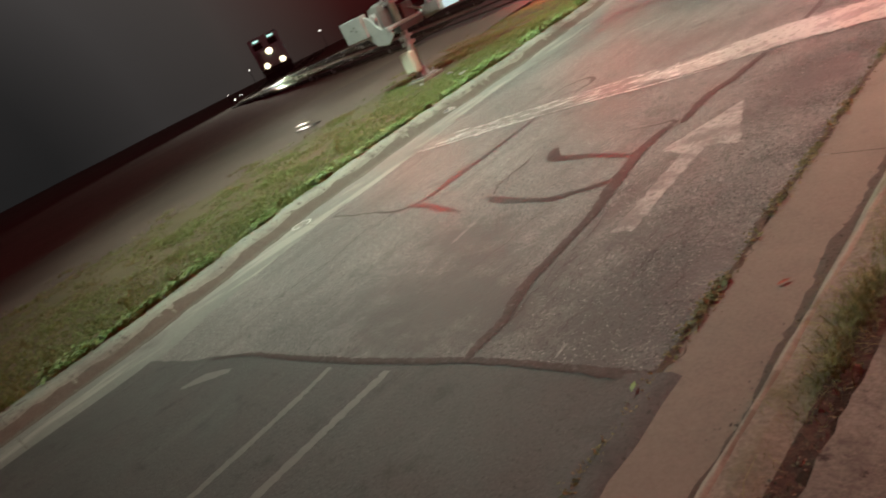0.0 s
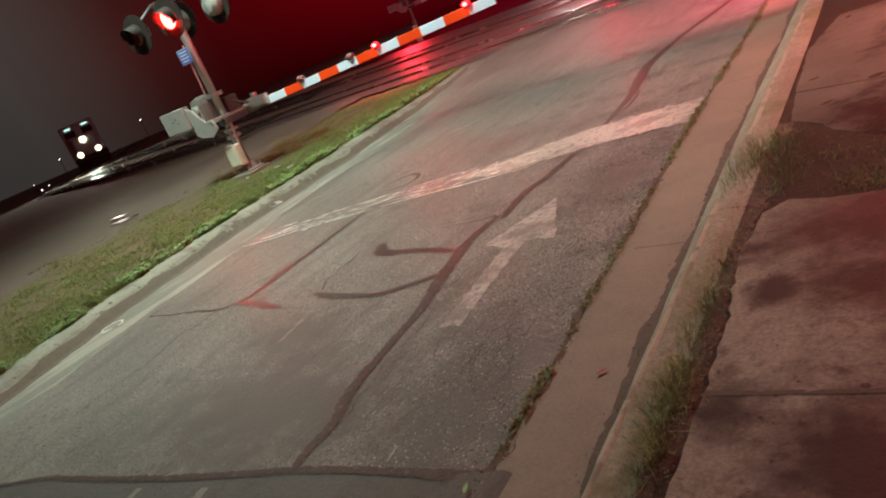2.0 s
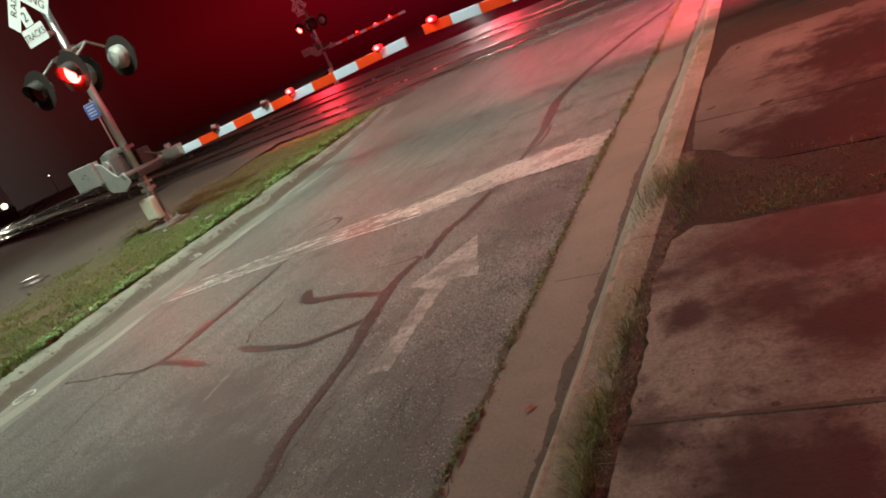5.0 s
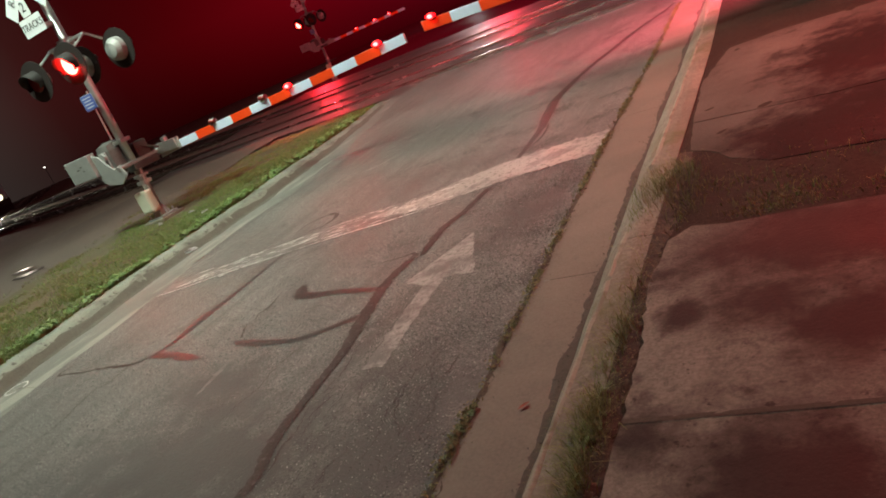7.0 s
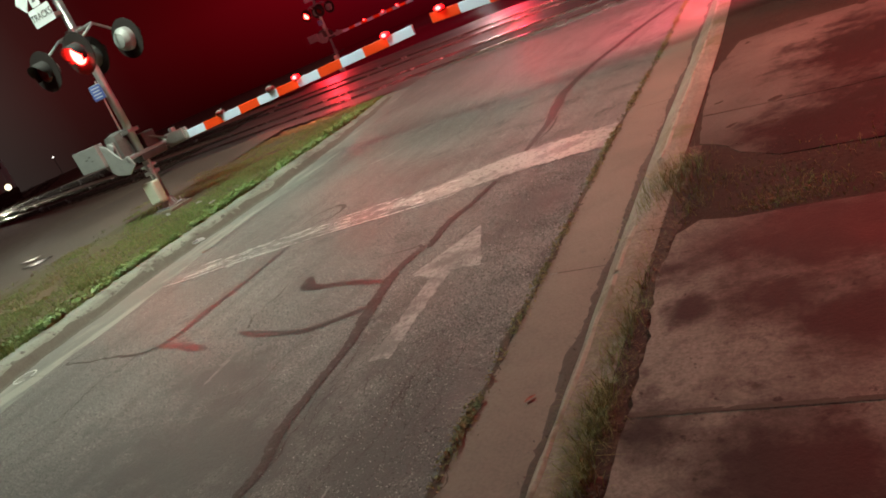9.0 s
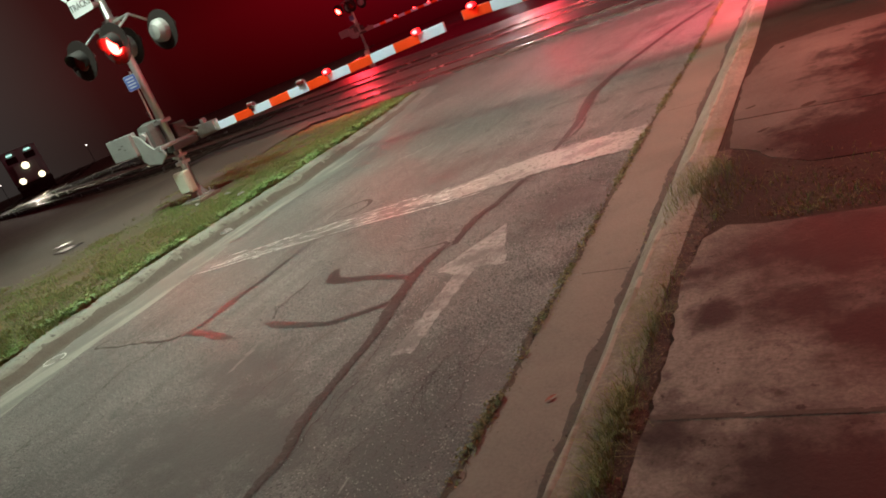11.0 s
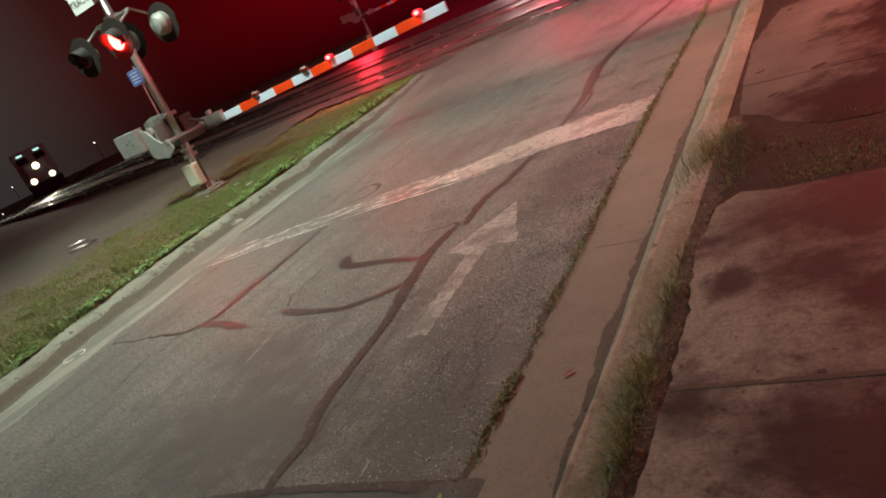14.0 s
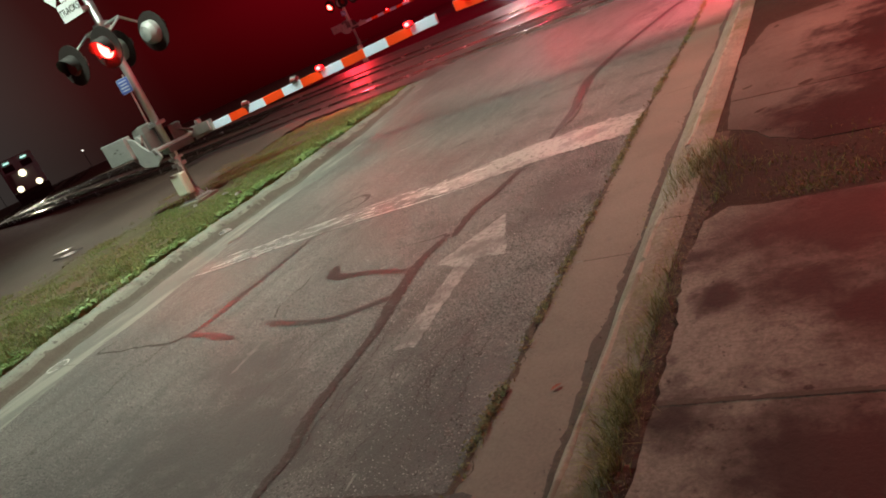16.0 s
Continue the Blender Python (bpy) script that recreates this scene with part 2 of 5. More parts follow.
# brighter than the worn paint itself: wet glints put into the colour
PAINT_AND_GLINT = material("bright_paint_and_glints", [(0.62, 0.62, 0.58), (0.82, 0.82, 0.79)], scale=14, rough=(0.25, 0.4), bump=0.5, coat=0.5, coat_rough=0.2, grain=60, spots=[((0.15, 0.145, 0.135), 18, 0.52, 0.62)])
PALE_GUTTER = material("pale_gutter_concrete", [(0.11, 0.116, 0.105), (0.155, 0.162, 0.147), (0.21, 0.22, 0.2)], scale=1.1, detail=0.45, rough=(0.6, 0.75), bump=0.4, grain=60, streaks=[((0.36, 0.36, 0.31), 0.5, 0.6)],
                       spots=[((0.12, 0.116, 0.108), 2.2, 0.55, 0.7)])
SLAB = material("sidewalk_concrete", spec=0.3, colors=[(0.10, 0.087, 0.074), (0.172, 0.151, 0.13), (0.245, 0.218, 0.188)], scale=1.4, detail=0.5, rough=(0.6, 0.8), bump=0.6, grain=60, span=0.12, margin=(-1.0, -0.05, 0.085),
                blots=[((0.02, 0.013, 0.012), [(-0.34, 3.08, 0.66, 0.55), (-0.5, 2.6, 0.32, 0.26), (-0.83, 2.56, 0.13, 0.14), (-0.88, 1.83, 0.16, 0.14), (-0.42, 1.65, 0.3, 0.28), (-0.25, 2.4, 0.25, 0.3), (0.1, 1.2, 0.5, 0.4)], -0.5, 0.75, 2.3)],
                spots=[((0.06, 0.048, 0.043), 1.5, 0.52, 0.68), ((0.065, 0.052, 0.047), 4.2, 0.53, 0.72), ((0.19, 0.168, 0.147), 10.0, 0.6, 0.78), ((0.035, 0.028, 0.026), 19.0, 0.6, 0.7), ((0.06, 0.048, 0.043), 8.0, 0.56, 0.72)])
DRIVE = material("driveway_concrete", spec=0.12, colors=[(0.06, 0.049, 0.042), (0.095, 0.08, 0.07), (0.14, 0.12, 0.104)], scale=1.0, detail=0.3, rough=(0.65, 0.85), bump=0.4, grain=70,
                 blots=[((0.014, 0.0095, 0.009), [(-0.32, 4.5, 0.5, 0.62), (-0.35, 3.95, 0.75, 0.35), (0.15, 4.7, 0.7, 0.9), (-0.1, 6.0, 0.5, 0.9)], -0.45, 0.55, 2.8)],
                 spots=[((0.05, 0.04, 0.036), 0.9, 0.55, 0.72), ((0.05, 0.04, 0.036), 3.0, 0.56, 0.7), ((0.09, 0.079, 0.069), 9.0, 0.62, 0.78)])
DIRT = material("dirt", [(0.03, 0.021, 0.016), (0.065, 0.046, 0.034), (0.11, 0.08, 0.057)], scale=7, rough=(0.85, 0.95), bump=0.9, grain=55)
JOINT_SOIL = material("joint_soil", [(0.02, 0.014, 0.011), (0.05, 0.035, 0.027), (0.1, 0.072, 0.053)], scale=9, rough=(0.85, 0.95), bump=0.6, grain=60)
# darker and duller than DIRT
MUD = material("dark_mud", spec=0.1, colors=[(0.018, 0.012, 0.01), (0.036, 0.026, 0.021), (0.06, 0.044, 0.034)], scale=4, rough=(0.7, 0.9), bump=0.9, grain=45)
SILT = material("silt", [(0.05, 0.04, 0.033), (0.085, 0.069, 0.057)], scale=10, rough=(0.8, 0.95), bump=0.6, grain=60)
GRAVEL = material("gravel", [(0.062, 0.046, 0.037), (0.10, 0.075, 0.061), (0.145, 0.112, 0.092)], scale=0.5, detail=0.5, rough=(0.7, 0.9), bump=0.9, grain=40)
GROUND = material("far_ground", [(0.15, 0.125, 0.105), (0.24, 0.205, 0.17)], scale=0.2, rough=(0.85, 0.95), bump=0.0, grain=8, spec=0.05)
WET = material("wet_asphalt", [(0.05, 0.045, 0.043), (0.12, 0.11, 0.105)], scale=0.8, rough=(0.3, 0.6), bump=0.12, grain=25)
SOD = material("verge_soil", [(0.06, 0.052, 0.026), (0.11, 0.095, 0.05)], scale=2, rough=(0.85, 0.95), bump=1.0, grain=30)
STEEL = material("rail_steel", [(0.35, 0.33, 0.31), (0.5, 0.48, 0.46)], scale=2, rough=(0.18, 0.3), bump=0.05, metal=1.0)
GALV = material("galvanised_steel", [(0.42, 0.43, 0.43), (0.55, 0.56, 0.56)], scale=9, rough=(0.35, 0.5), bump=0.08, metal=0.85)
CASTING = material("painted_casting", [(0.23, 0.237, 0.235), (0.33, 0.338, 0.33)], scale=6, rough=(0.45, 0.6), bump=0.12, metal=0.1, spots=[((0.16, 0.15, 0.14), 14, 0.63, 0.7)])
CASTING_DARK = material("weathered_dark_casting", [(0.07, 0.067, 0.064), (0.14, 0.135, 0.13)], scale=7, rough=(0.5, 0.7), bump=0.25, metal=0.1)
CREAM = material("cream_box_paint", [(0.55, 0.56, 0.45), (0.66, 0.67, 0.56)], scale=6, rough=(0.4, 0.55), bump=0.08)
BLACK = material("black_paint", [(0.02, 0.016, 0.0155), (0.034, 0.027, 0.026)], scale=5, rough=(0.6, 0.75), bump=0.1, spec=0.2)
SIGN_WHITE = material("sign_white", [(0.66, 0.68, 0.7), (0.8, 0.82, 0.84)], scale=4, rough=(0.35, 0.5), bump=0.05)
ARM_WHITE = material("arm_white", [(0.66, 0.77, 0.97), (0.72, 0.83, 1.0)], scale=5, rough=(0.3, 0.45), bump=0.03)
ARM_RED = material("arm_orange_red", [(0.95, 0.06, 0.008), (1.0, 0.08, 0.012)], scale=5, rough=(0.3, 0.45), bump=0.03)
ARM_GREY = material("arm_grey", [(0.34, 0.33, 0.31), (0.44, 0.43, 0.41)], scale=7, rough=(0.4, 0.55), bump=0.1, metal=0.2)
BLUE = material("sign_blue", [(0.06, 0.09, 0.32), (0.08, 0.12, 0.4)], scale=6, rough=(0.4, 0.5), bump=0.03)
PALE = material("pale_bar", [(0.45, 0.48, 0.6), (0.5, 0.53, 0.65)], scale=6, rough=(0.5, 0.6), bump=0.0)
LEAD = material("lettering_black", [(0.012, 0.012, 0.012), (0.02, 0.02, 0.02)], scale=5, rough=(0.5, 0.6), bump=0.0)
HOOD = material("hood_black", [(0.02, 0.018, 0.018), (0.034, 0.03, 0.03)], scale=5, rough=(0.55, 0.7), bump=0.05, spec=0.2)
# bracket metal beside the pole, its shade put into a darker colour
DARK_METAL = material("dark_bracket_steel", [(0.05, 0.048, 0.046), (0.1, 0.096, 0.09)], scale=8, rough=(0.45, 0.65), bump=0.2, metal=0.3)
LENS_DARK = material("unlit_lens", [(0.12, 0.01, 0.01), (0.16, 0.015, 0.012)], scale=12, rough=(0.15, 0.25), bump=0.1, coat=0.3)
WOOD = material("sleeper_wood", [(0.03, 0.024, 0.02), (0.06, 0.05, 0.04)], scale=5, rough=(0.9, 1.0), bump=0.2, grain=30, spec=0.02)
# pale grey-green stands for haze veiling the dark locomotive body
LOCO = material("haze_lightened_paint", [(0.28, 0.46, 0.45), (0.36, 0.56, 0.55)], scale=1.5, rough=(0.4, 0.6), bump=0.1)
LEAF_RED = material("dry_leaf", [(0.16, 0.03, 0.02), (0.24, 0.06, 0.03)], scale=30, rough=(0.6, 0.75), bump=0.3)
RED_ON = glow("lit_red_lens", (1.0, 0.011, 0.008), 120)
RED_SMALL = glow("lit_arm_lamp", (1.0, 0.002, 0.004), 12)
RED_CORE = glow("arm_lamp_core", (1.0, 0.03, 0.03), 28)
HEAD_ON = glow("lit_headlight", (1.0, 0.86, 0.55), 2.4)
BOARD_ON = glow("lit_number_board", (0.55, 1.0, 0.85), 1.2)
FAR_ON = glow("far_lamp", (1.0, 0.95, 0.85), 3)


def leafy(name, a, b_):
    m = bpy.data.materials.new(name)
    m.use_nodes = True
    n, l = m.node_tree.nodes, m.node_tree.links
    g = n.new("ShaderNodeNewGeometry")
    r = n.new("ShaderNodeValToRGB")
    els = r.color_ramp.elements
    els[0].color, els[1].color = (*a[0], 1), (*a[-1], 1)
    for i, c in enumerate(a[1:-1], 1):
        els.new(i / (len(a) - 1)).color = (*c, 1)
    l.new(g.outputs["Random Per Island"], r.inputs[0])
    p = n["Principled BSDF"]
    l.new(r.outputs[0], p.inputs["Base Color"])
    p.inputs["Roughness"].default_value = b_
    return m


GRASS = leafy("grass_blades", [(0.065, 0.115, 0.022), (0.11, 0.185, 0.038), (0.155, 0.225, 0.055), (0.18, 0.18, 0.062)], 0.6)
WEED = leafy("weed_leaves", [(0.09, 0.17, 0.04), (0.15, 0.27, 0.07), (0.25, 0.38, 0.14)], 0.5)
OLIVE = leafy("olive_grass", [(0.12, 0.165, 0.045), (0.2, 0.235, 0.07), (0.3, 0.31, 0.11)], 0.6)
DRY = leafy("dry_grass", [(0.085, 0.09, 0.03), (0.155, 0.152, 0.055), (0.24, 0.205, 0.095)], 0.65)


# ---- mesh helpers ----
def put(name, bm, mat, parent=None, label="", smooth=False):
    me = bpy.data.meshes.new(name)
    bm.normal_update()
    bm.to_mesh(me)
    bm.free()
    me.materials.append(mat)
    if smooth:
        for p in me.polygons:
            p.use_smooth = True
    ob = new(name, me)
    ob.parent = parent
    if label:
        ob["label"] = label
    return ob


def part(name, bm, mat, parent, label="", smooth=False):
    return put(name, bm, mat, parent, label, smooth)


def raw(name, verts, faces, mat, parent=None, smooth=False):
    me = bpy.data.meshes.new(name)
    me.from_pydata([tuple(v) for v in verts], [], faces)
    me.materials.append(mat)
    if smooth:
        for p in me.polygons:
            p.use_smooth = True
    ob = new(name, me)
    ob.parent = parent
    return ob


def box(x0, y0, z0, x1, y1, z1, bevel=0.0, bm=None):
    own = bmesh.new()
    vs = bmesh.ops.create_cube(own, size=1)["verts"]
    for v in vs:
        v.co = Vector(((x0 + x1) / 2 + v.co.x * (x1 - x0), (y0 + y1) / 2 + v.co.y * (y1 - y0), (z0 + z1) / 2 + v.co.z * (z1 - z0)))
    if bevel:
        bmesh.ops.bevel(own, geom=own.edges[:], offset=bevel, segments=2, affect="EDGES", profile=0.6)
    if bm is None:
        return own
    me = bpy.data.meshes.new("tmp")
    own.to_mesh(me)
    own.free()
    bm.from_mesh(me)
    bpy.data.meshes.remove(me)
    return bm


def tube(p0, p1, r0, r1=None, seg=20, bm=None, caps=True):
    """A tapered tube between two points."""
    r1 = r0 if r1 is None else r1
    bm = bm or bmesh.new()
    p0, p1 = Vector(p0), Vector(p1)
    d = p1 - p0
    m = Matrix.Translation((p0 + p1) / 2) @ d.to_track_quat("Z", "Y").to_matrix().to_4x4()
    bmesh.ops.create_cone(bm, cap_ends=caps, segments=seg, radius1=r0, radius2=r1, depth=d.length, matrix=m)
    return bm


def lerp_line(pts, y):
    """x of a polyline given as (y, x) rows, at y."""
    if y <= pts[0][0]:
        (a, b), (c, d) = pts[0], pts[1]
    elif y >= pts[-1][0]:
        (a, b), (c, d) = pts[-2], pts[-1]
    else:
        for (a, b), (c, d) in zip(pts, pts[1:]):
            if y <= c:
                break
    return b + (d - b) * (y - a) / (c - a)


def rough_at(x, y, s=1.0, a=1.0):
    return a * noise.noise((x * s, y * s, 3.7))


# ---- plan: edges of the roadway as (y, x) ----
ASPHALT_R = [(-6, -1.35), (1.6, -1.68), (3.3, -1.80), (5.7, -1.97), (8.7, -2.11), (11.2, -2.28), (14, -2.45)]
KERB_FOOT = [(-6, -0.93), (1.6, -1.285), (3.3, -1.405), (5.5, -1.54), (7.5, -1.64), (10.7, -1.83), (14, -2.0)]
KERB_TOP = [(-6, -0.92), (1.5, -1.20), (3.0, -1.27), (4.8, -1.345), (6.2, -1.41), (7.5, -1.47), (10, -1.63), (14, -1.85)]
KERB_BACK = [(-6, -0.78), (1.5, -1.04), (3.0, -1.11), (4.8, -1.185), (6.2, -1.25), (7.5, -1.31), (10, -1.47), (14, -1.7)]
LEFT_FOOT = [(-6, -5.9), (0, -6.33), (1.2, -6.45), (2.1, -6.66), (3.4, -6.98), (5.1, -7.19), (7.4, -7.28), (9.2, -7.5), (11.2, -7.95), (12.6, -8.35), (13.2, -8.45), (15.1, -8.45)]
LEFT_ASPHALT = [(-6, -5.4), (0, -5.86), (0.9, -5.87), (2.1, -6.2), (3.4, -6.55), (5.1, -6.8), (7.4, -6.95), (9.2, -7.2), (11.2, -7.7), (12.6, -8.2), (13.2, -8.33), (15.1, -8.3)]
ROAD_END = 15.0


def strip(name, left, right, y0, y1, z, mat, step=0.25, across=2, jitter=0.0, zf=None, parent=None):
    """A ground strip between two (y, x) lines."""
    n = max(2, int((y1 - y0) / step))
    vs, fs = [], []
    for i in range(n + 1):
        y = y0 + (y1 - y0) * i / n
        a, b = lerp_line(left, y), lerp_line(right, y)
        for j in range(across + 1):
            x = a + (b - a) * j / across
            if j in (0, across):
                x += jitter * noise.noise((x * 2, y * 5.0, 1.3)) + jitter * 0.6 * noise.noise((x, y * 17.0, 5.3))
            vs.append((x, y, z if zf is None else zf(x, y, j / across)))
    w = across + 1
    for i in range(n):
        for j in range(across):
            fs.append((i * w + j, i * w + j + 1, (i + 1) * w + j + 1, (i + 1) * w + j))
    return raw(name, vs, fs, mat, parent, smooth=True)


# ---- ground to the horizon ----
def ground_z(x, y):
    d = math.hypot(x + 4, y - 8)
    t = min(1.0, max(0.0, (d - 24) / 40))
    return -0.06 - 0.95 * t * t * (3 - 2 * t)


def make_ground():
    ticks = [-900, -500, -300, -200, -140, -100]
    a = ticks + list(range(-90, 91, 4)) + [-t for t in reversed(ticks)]
    vs = [(x, y + 8, ground_z(x, y + 8) + (0.05 * noise.noise((x * 0.2, y * 0.2, 0)) if math.hypot(x, y) > 26 else 0)) for y in a for x in a]
    w = len(a)
    fs = [(i * w + j, i * w + j + 1, (i + 1) * w + j + 1, (i + 1) * w + j) for i in range(w - 1) for j in range(w - 1)]
    tagged(raw("ground", vs, fs, GROUND, smooth=True), "dark bare ground fading into the night", "ground", kind="structure")


make_ground()


def glow_backdrop():
    """A plain glowing wall far behind everything, painted with the same lamp glare to hide the dark far ground."""
    m = bpy.data.materials.new("painted_night_glow")
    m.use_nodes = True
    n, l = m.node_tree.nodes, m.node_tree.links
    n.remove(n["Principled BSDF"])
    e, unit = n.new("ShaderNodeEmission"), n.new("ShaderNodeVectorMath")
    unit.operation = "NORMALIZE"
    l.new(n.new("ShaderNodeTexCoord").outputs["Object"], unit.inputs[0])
    l.new(painted_night_glow(n, l, unit.outputs[0]), e.inputs["Color"])
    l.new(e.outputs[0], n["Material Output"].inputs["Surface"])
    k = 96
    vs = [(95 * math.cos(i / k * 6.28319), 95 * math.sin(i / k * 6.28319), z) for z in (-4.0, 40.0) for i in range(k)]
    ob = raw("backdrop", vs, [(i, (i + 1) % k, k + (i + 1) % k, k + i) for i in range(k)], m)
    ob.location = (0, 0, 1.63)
    tagged(ob, "far wall glowing with painted grey and red lamp haze", "backdrop", kind="structure")


glow_backdrop()

# ---- roadway ----
road = strip("road", LEFT_ASPHALT, [(y, x + 0.06) for y, x in ASPHALT_R], -6, ROAD_END, 0, ASPHALT, step=0.08, across=40, jitter=0.06,
             zf=lambda x, y, u: 0.012 * noise.noise((x * 0.7, y * 0.7, 0)) - 0.012)
tagged(road, "old grey cracked asphalt roadway with worn aggregate", "road", kind="structure")


def road_z(x, y):
    return 0.012 * noise.noise((x * 0.7, y * 0.7, 0)) - 0.012


# the newer dark patch in front, with an uneven far edge
def make_patch():
    edge = [(-5.9, 0.98), (-5.17, 1.1), (-4.92, 1.2), (-4.3, 1.29), (-3.63, 1.36), (-3.17, 1.43), (-2.62, 1.53), (-2.13, 1.57), (-1.78, 1.6), (-1.57, 1.62)]
    vs, fs, n = [], [], 70
    rows = 40
    for i in range(n + 1):
        x = -5.85 + (4.28) * i / n
        ye = lerp_line(edge, x) + 0.018 * noise.noise((x * 9, 1, 0))
        for j in range(rows + 1):
            y = -5.5 + (ye + 5.5) * j / rows
            right = lerp_line(ASPHALT_R, y) + 0.10 + 0.05 * noise.noise((3, y * 6, 0)) + 0.03 * noise.noise((9, y * 19, 0))
            lef = lerp_line(LEFT_ASPHALT, y) + 0.02
            xx = lef + (right - lef) * i / n
            vs.append((xx, y, road_z(xx, y) + 0.014 + 0.024 * max(0.0, (i / n - 0.93) / 0.07) if i < n else -0.004))
    w = rows + 1
    fs = [(i * w + j, (i + 1) * w + j, (i + 1) * w + j + 1, i * w + j + 1) for i in range(n) for j in range(rows)]
    tagged(raw("road_patch", vs, fs, PATCH, smooth=True), "newer dark asphalt patch across the roadway", "road patch", kind="structure")


make_patch()


def ribbon(name, pts, widths, mat, lift=0.004, wob=0.38, label="", cat="", close_ends=True):
    """A flat strip along (x, y) points, with uneven edges, lying on the road."""
    P = [Vector((x, y)) for x, y in pts]
    fine, W = [], []
    for i in range(len(P) - 1):
        k = max(3, int((P[i + 1] - P[i]).length / 0.018))
        for j in range(k):
            t = j / k
            p0, p1, p2, p3 = P[max(0, i - 1)], P[i], P[i + 1], P[min(len(P) - 1, i + 2)]
            q = 0.5 * ((2 * p1) + (p2 - p0) * t + (2 * p0 - 5 * p1 + 4 * p2 - p3) * t * t + (3 * p1 - p0 - 3 * p2 + p3) * t ** 3)
            fine.append(q)
            W.append(widths[i] + (widths[i + 1] - widths[i]) * t)
    fine.append(P[-1]), W.append(widths[-1])
    drift = 0.03 if name == "crack" else 0.008 if name == "crack_seal" else 0.0
    fine = [q + drift * Vector((noise.noise((q.x * 7, q.y * 7, 11)) + 0.5 * noise.noise((q.x * 29, q.y * 29, 12)), noise.noise((q.x * 7, q.y * 7, 21)))) for q in fine]
    vs, fs = [], []
    for i, q in enumerate(fine):
        d = (fine[min(i + 1, len(fine) - 1)] - fine[max(0, i - 1)]).normalized()
        nrm = Vector((-d.y, d.x))
        for s in (-1, 0, 1):
            h = W[i] / 2 * (0.94 + 0.5 * wob * noise.noise((q.x * 11, q.y * 11, s * 4)) + 0.8 * wob * noise.noise((q.x * 37, q.y * 37, s * 7)))
            h += 0.012 * min(1.0, W[i] / 0.05) * noise.noise((q.x * 52, q.y * 52, s * 3.0))
            v = q + nrm * h * s
            vs.append((v.x, v.y, road_z(v.x, v.y) + lift))
    fs = [(3 * i + j, 3 * i + j + 1, 3 * i + 4 + j, 3 * i + 3 + j) for i in range(len(fine) - 1) for j in (0, 1)]
    ob = raw(name, vs, fs, mat, smooth=True)
    if label:
        tagged(ob, label, cat, kind="structure")
    return ob


SEAL = "dark tar crack seal on the old asphalt"
ribbon("crack_seal", [(-2.62, 1.3), (-2.74, 1.6), (-2.75, 1.85), (-2.85, 2.15), (-2.89, 2.53), (-2.93, 2.91), (-3.01, 3.22), (-3.12, 3.74), (-3.12, 4.02), (-3.09, 4.23)],
       [0.045, 0.055, 0.07, 0.085, 0.078, 0.078, 0.11, 0.1, 0.085, 0.045], TAR, wob=0.42, label=SEAL, cat="crack seal")
ribbon("crack_seal", [(-3.09, 4.21), (-3.14, 4.25), (-3.2, 4.22), (-3.36, 4.2), (-3.58, 4.18)], [0.05, 0.035, 0.02, 0.014, 0.004], TAR, label=SEAL, cat="crack seal")
ribbon("crack_seal", [(-3.01, 4.16), (-3.04, 4.4), (-3.05, 4.64), (-2.98, 4.93), (-2.94, 5.36)], [0.05, 0.09, 0.09, 0.08, 0.06], TAR, label=SEAL, cat="crack seal")
ribbon("crack_seal", [(-2.9, 6.0), (-2.95, 6.8), (-3.08, 7.55), (-3.17, 8.16), (-3.13, 9.07), (-3.03, 9.78), (-2.88, 10.9), (-2.6, 11.9), (-2.5, 12.6)],
       [0.05, 0.09, 0.15, 0.14, 0.09, 0.09, 0.09, 0.07, 0.04], TAR, label=SEAL, cat="crack seal")
ribbon("crack_seal", [(-2.9, 7.0), (-2.85, 6.7), (-2.84, 6.5), (-2.87, 6.3)], [0.02, 0.03, 0.03, 0.01], TAR, label=SEAL, cat="crack seal")
ribbon("crack_seal", [(-4.09, 4.06), (-4.03, 3.92), (-3.9, 3.84), (-3.61, 3.82), (-3.39, 3.78), (-3.12, 3.7)], [0.06, 0.12, 0.10, 0.075, 0.07, 0.05], GLOSSY_TAR, label=SEAL, cat="crack seal")
ribbon("crack_seal", [(-4.2, 3.28), (-4.05, 3.23), (-3.88, 3.2), (-3.68, 3.18), (-3.5, 3.16), (-3.4, 3.2), (-3.29, 3.25), (-3.06, 3.36)], [0.03, 0.08, 0.075, 0.06, 0.075, 0.085, 0.07, 0.08], GLOSSY_TAR, label=SEAL, cat="crack seal")
ribbon("crack_seal", [(-5.04, 4.95), (-5.02, 4.66), (-5.02, 4.42), (-5.02, 4.03), (-5.04, 3.78), (-5.02, 3.47), (-5.09, 3.27)], [0.03, 0.05, 0.05, 0.07, 0.13, 0.07, 0.06], GLOSSY_TAR, label=SEAL, cat="crack seal")
ribbon("crack_seal", [(-5.15, 3.26), (-4.97, 3.24), (-4.8, 3.22), (-4.6, 3.15), (-4.4, 3.11)], [0.05, 0.08, 0.07, 0.10, 0.03], GLOSSY_TAR, label=SEAL, cat="crack seal")
ribbon("crack_seal", [(-5.31, 5.5), (-5.28, 5.74), (-5.1, 5.86), (-4.97, 5.82), (-4.89, 5.68), (-4.93, 5.52), (-5.12, 5.44)], [0.01, 0.025, 0.05, 0.06, 0.05, 0.035, 0.015], TAR, label=SEAL, cat="crack seal")
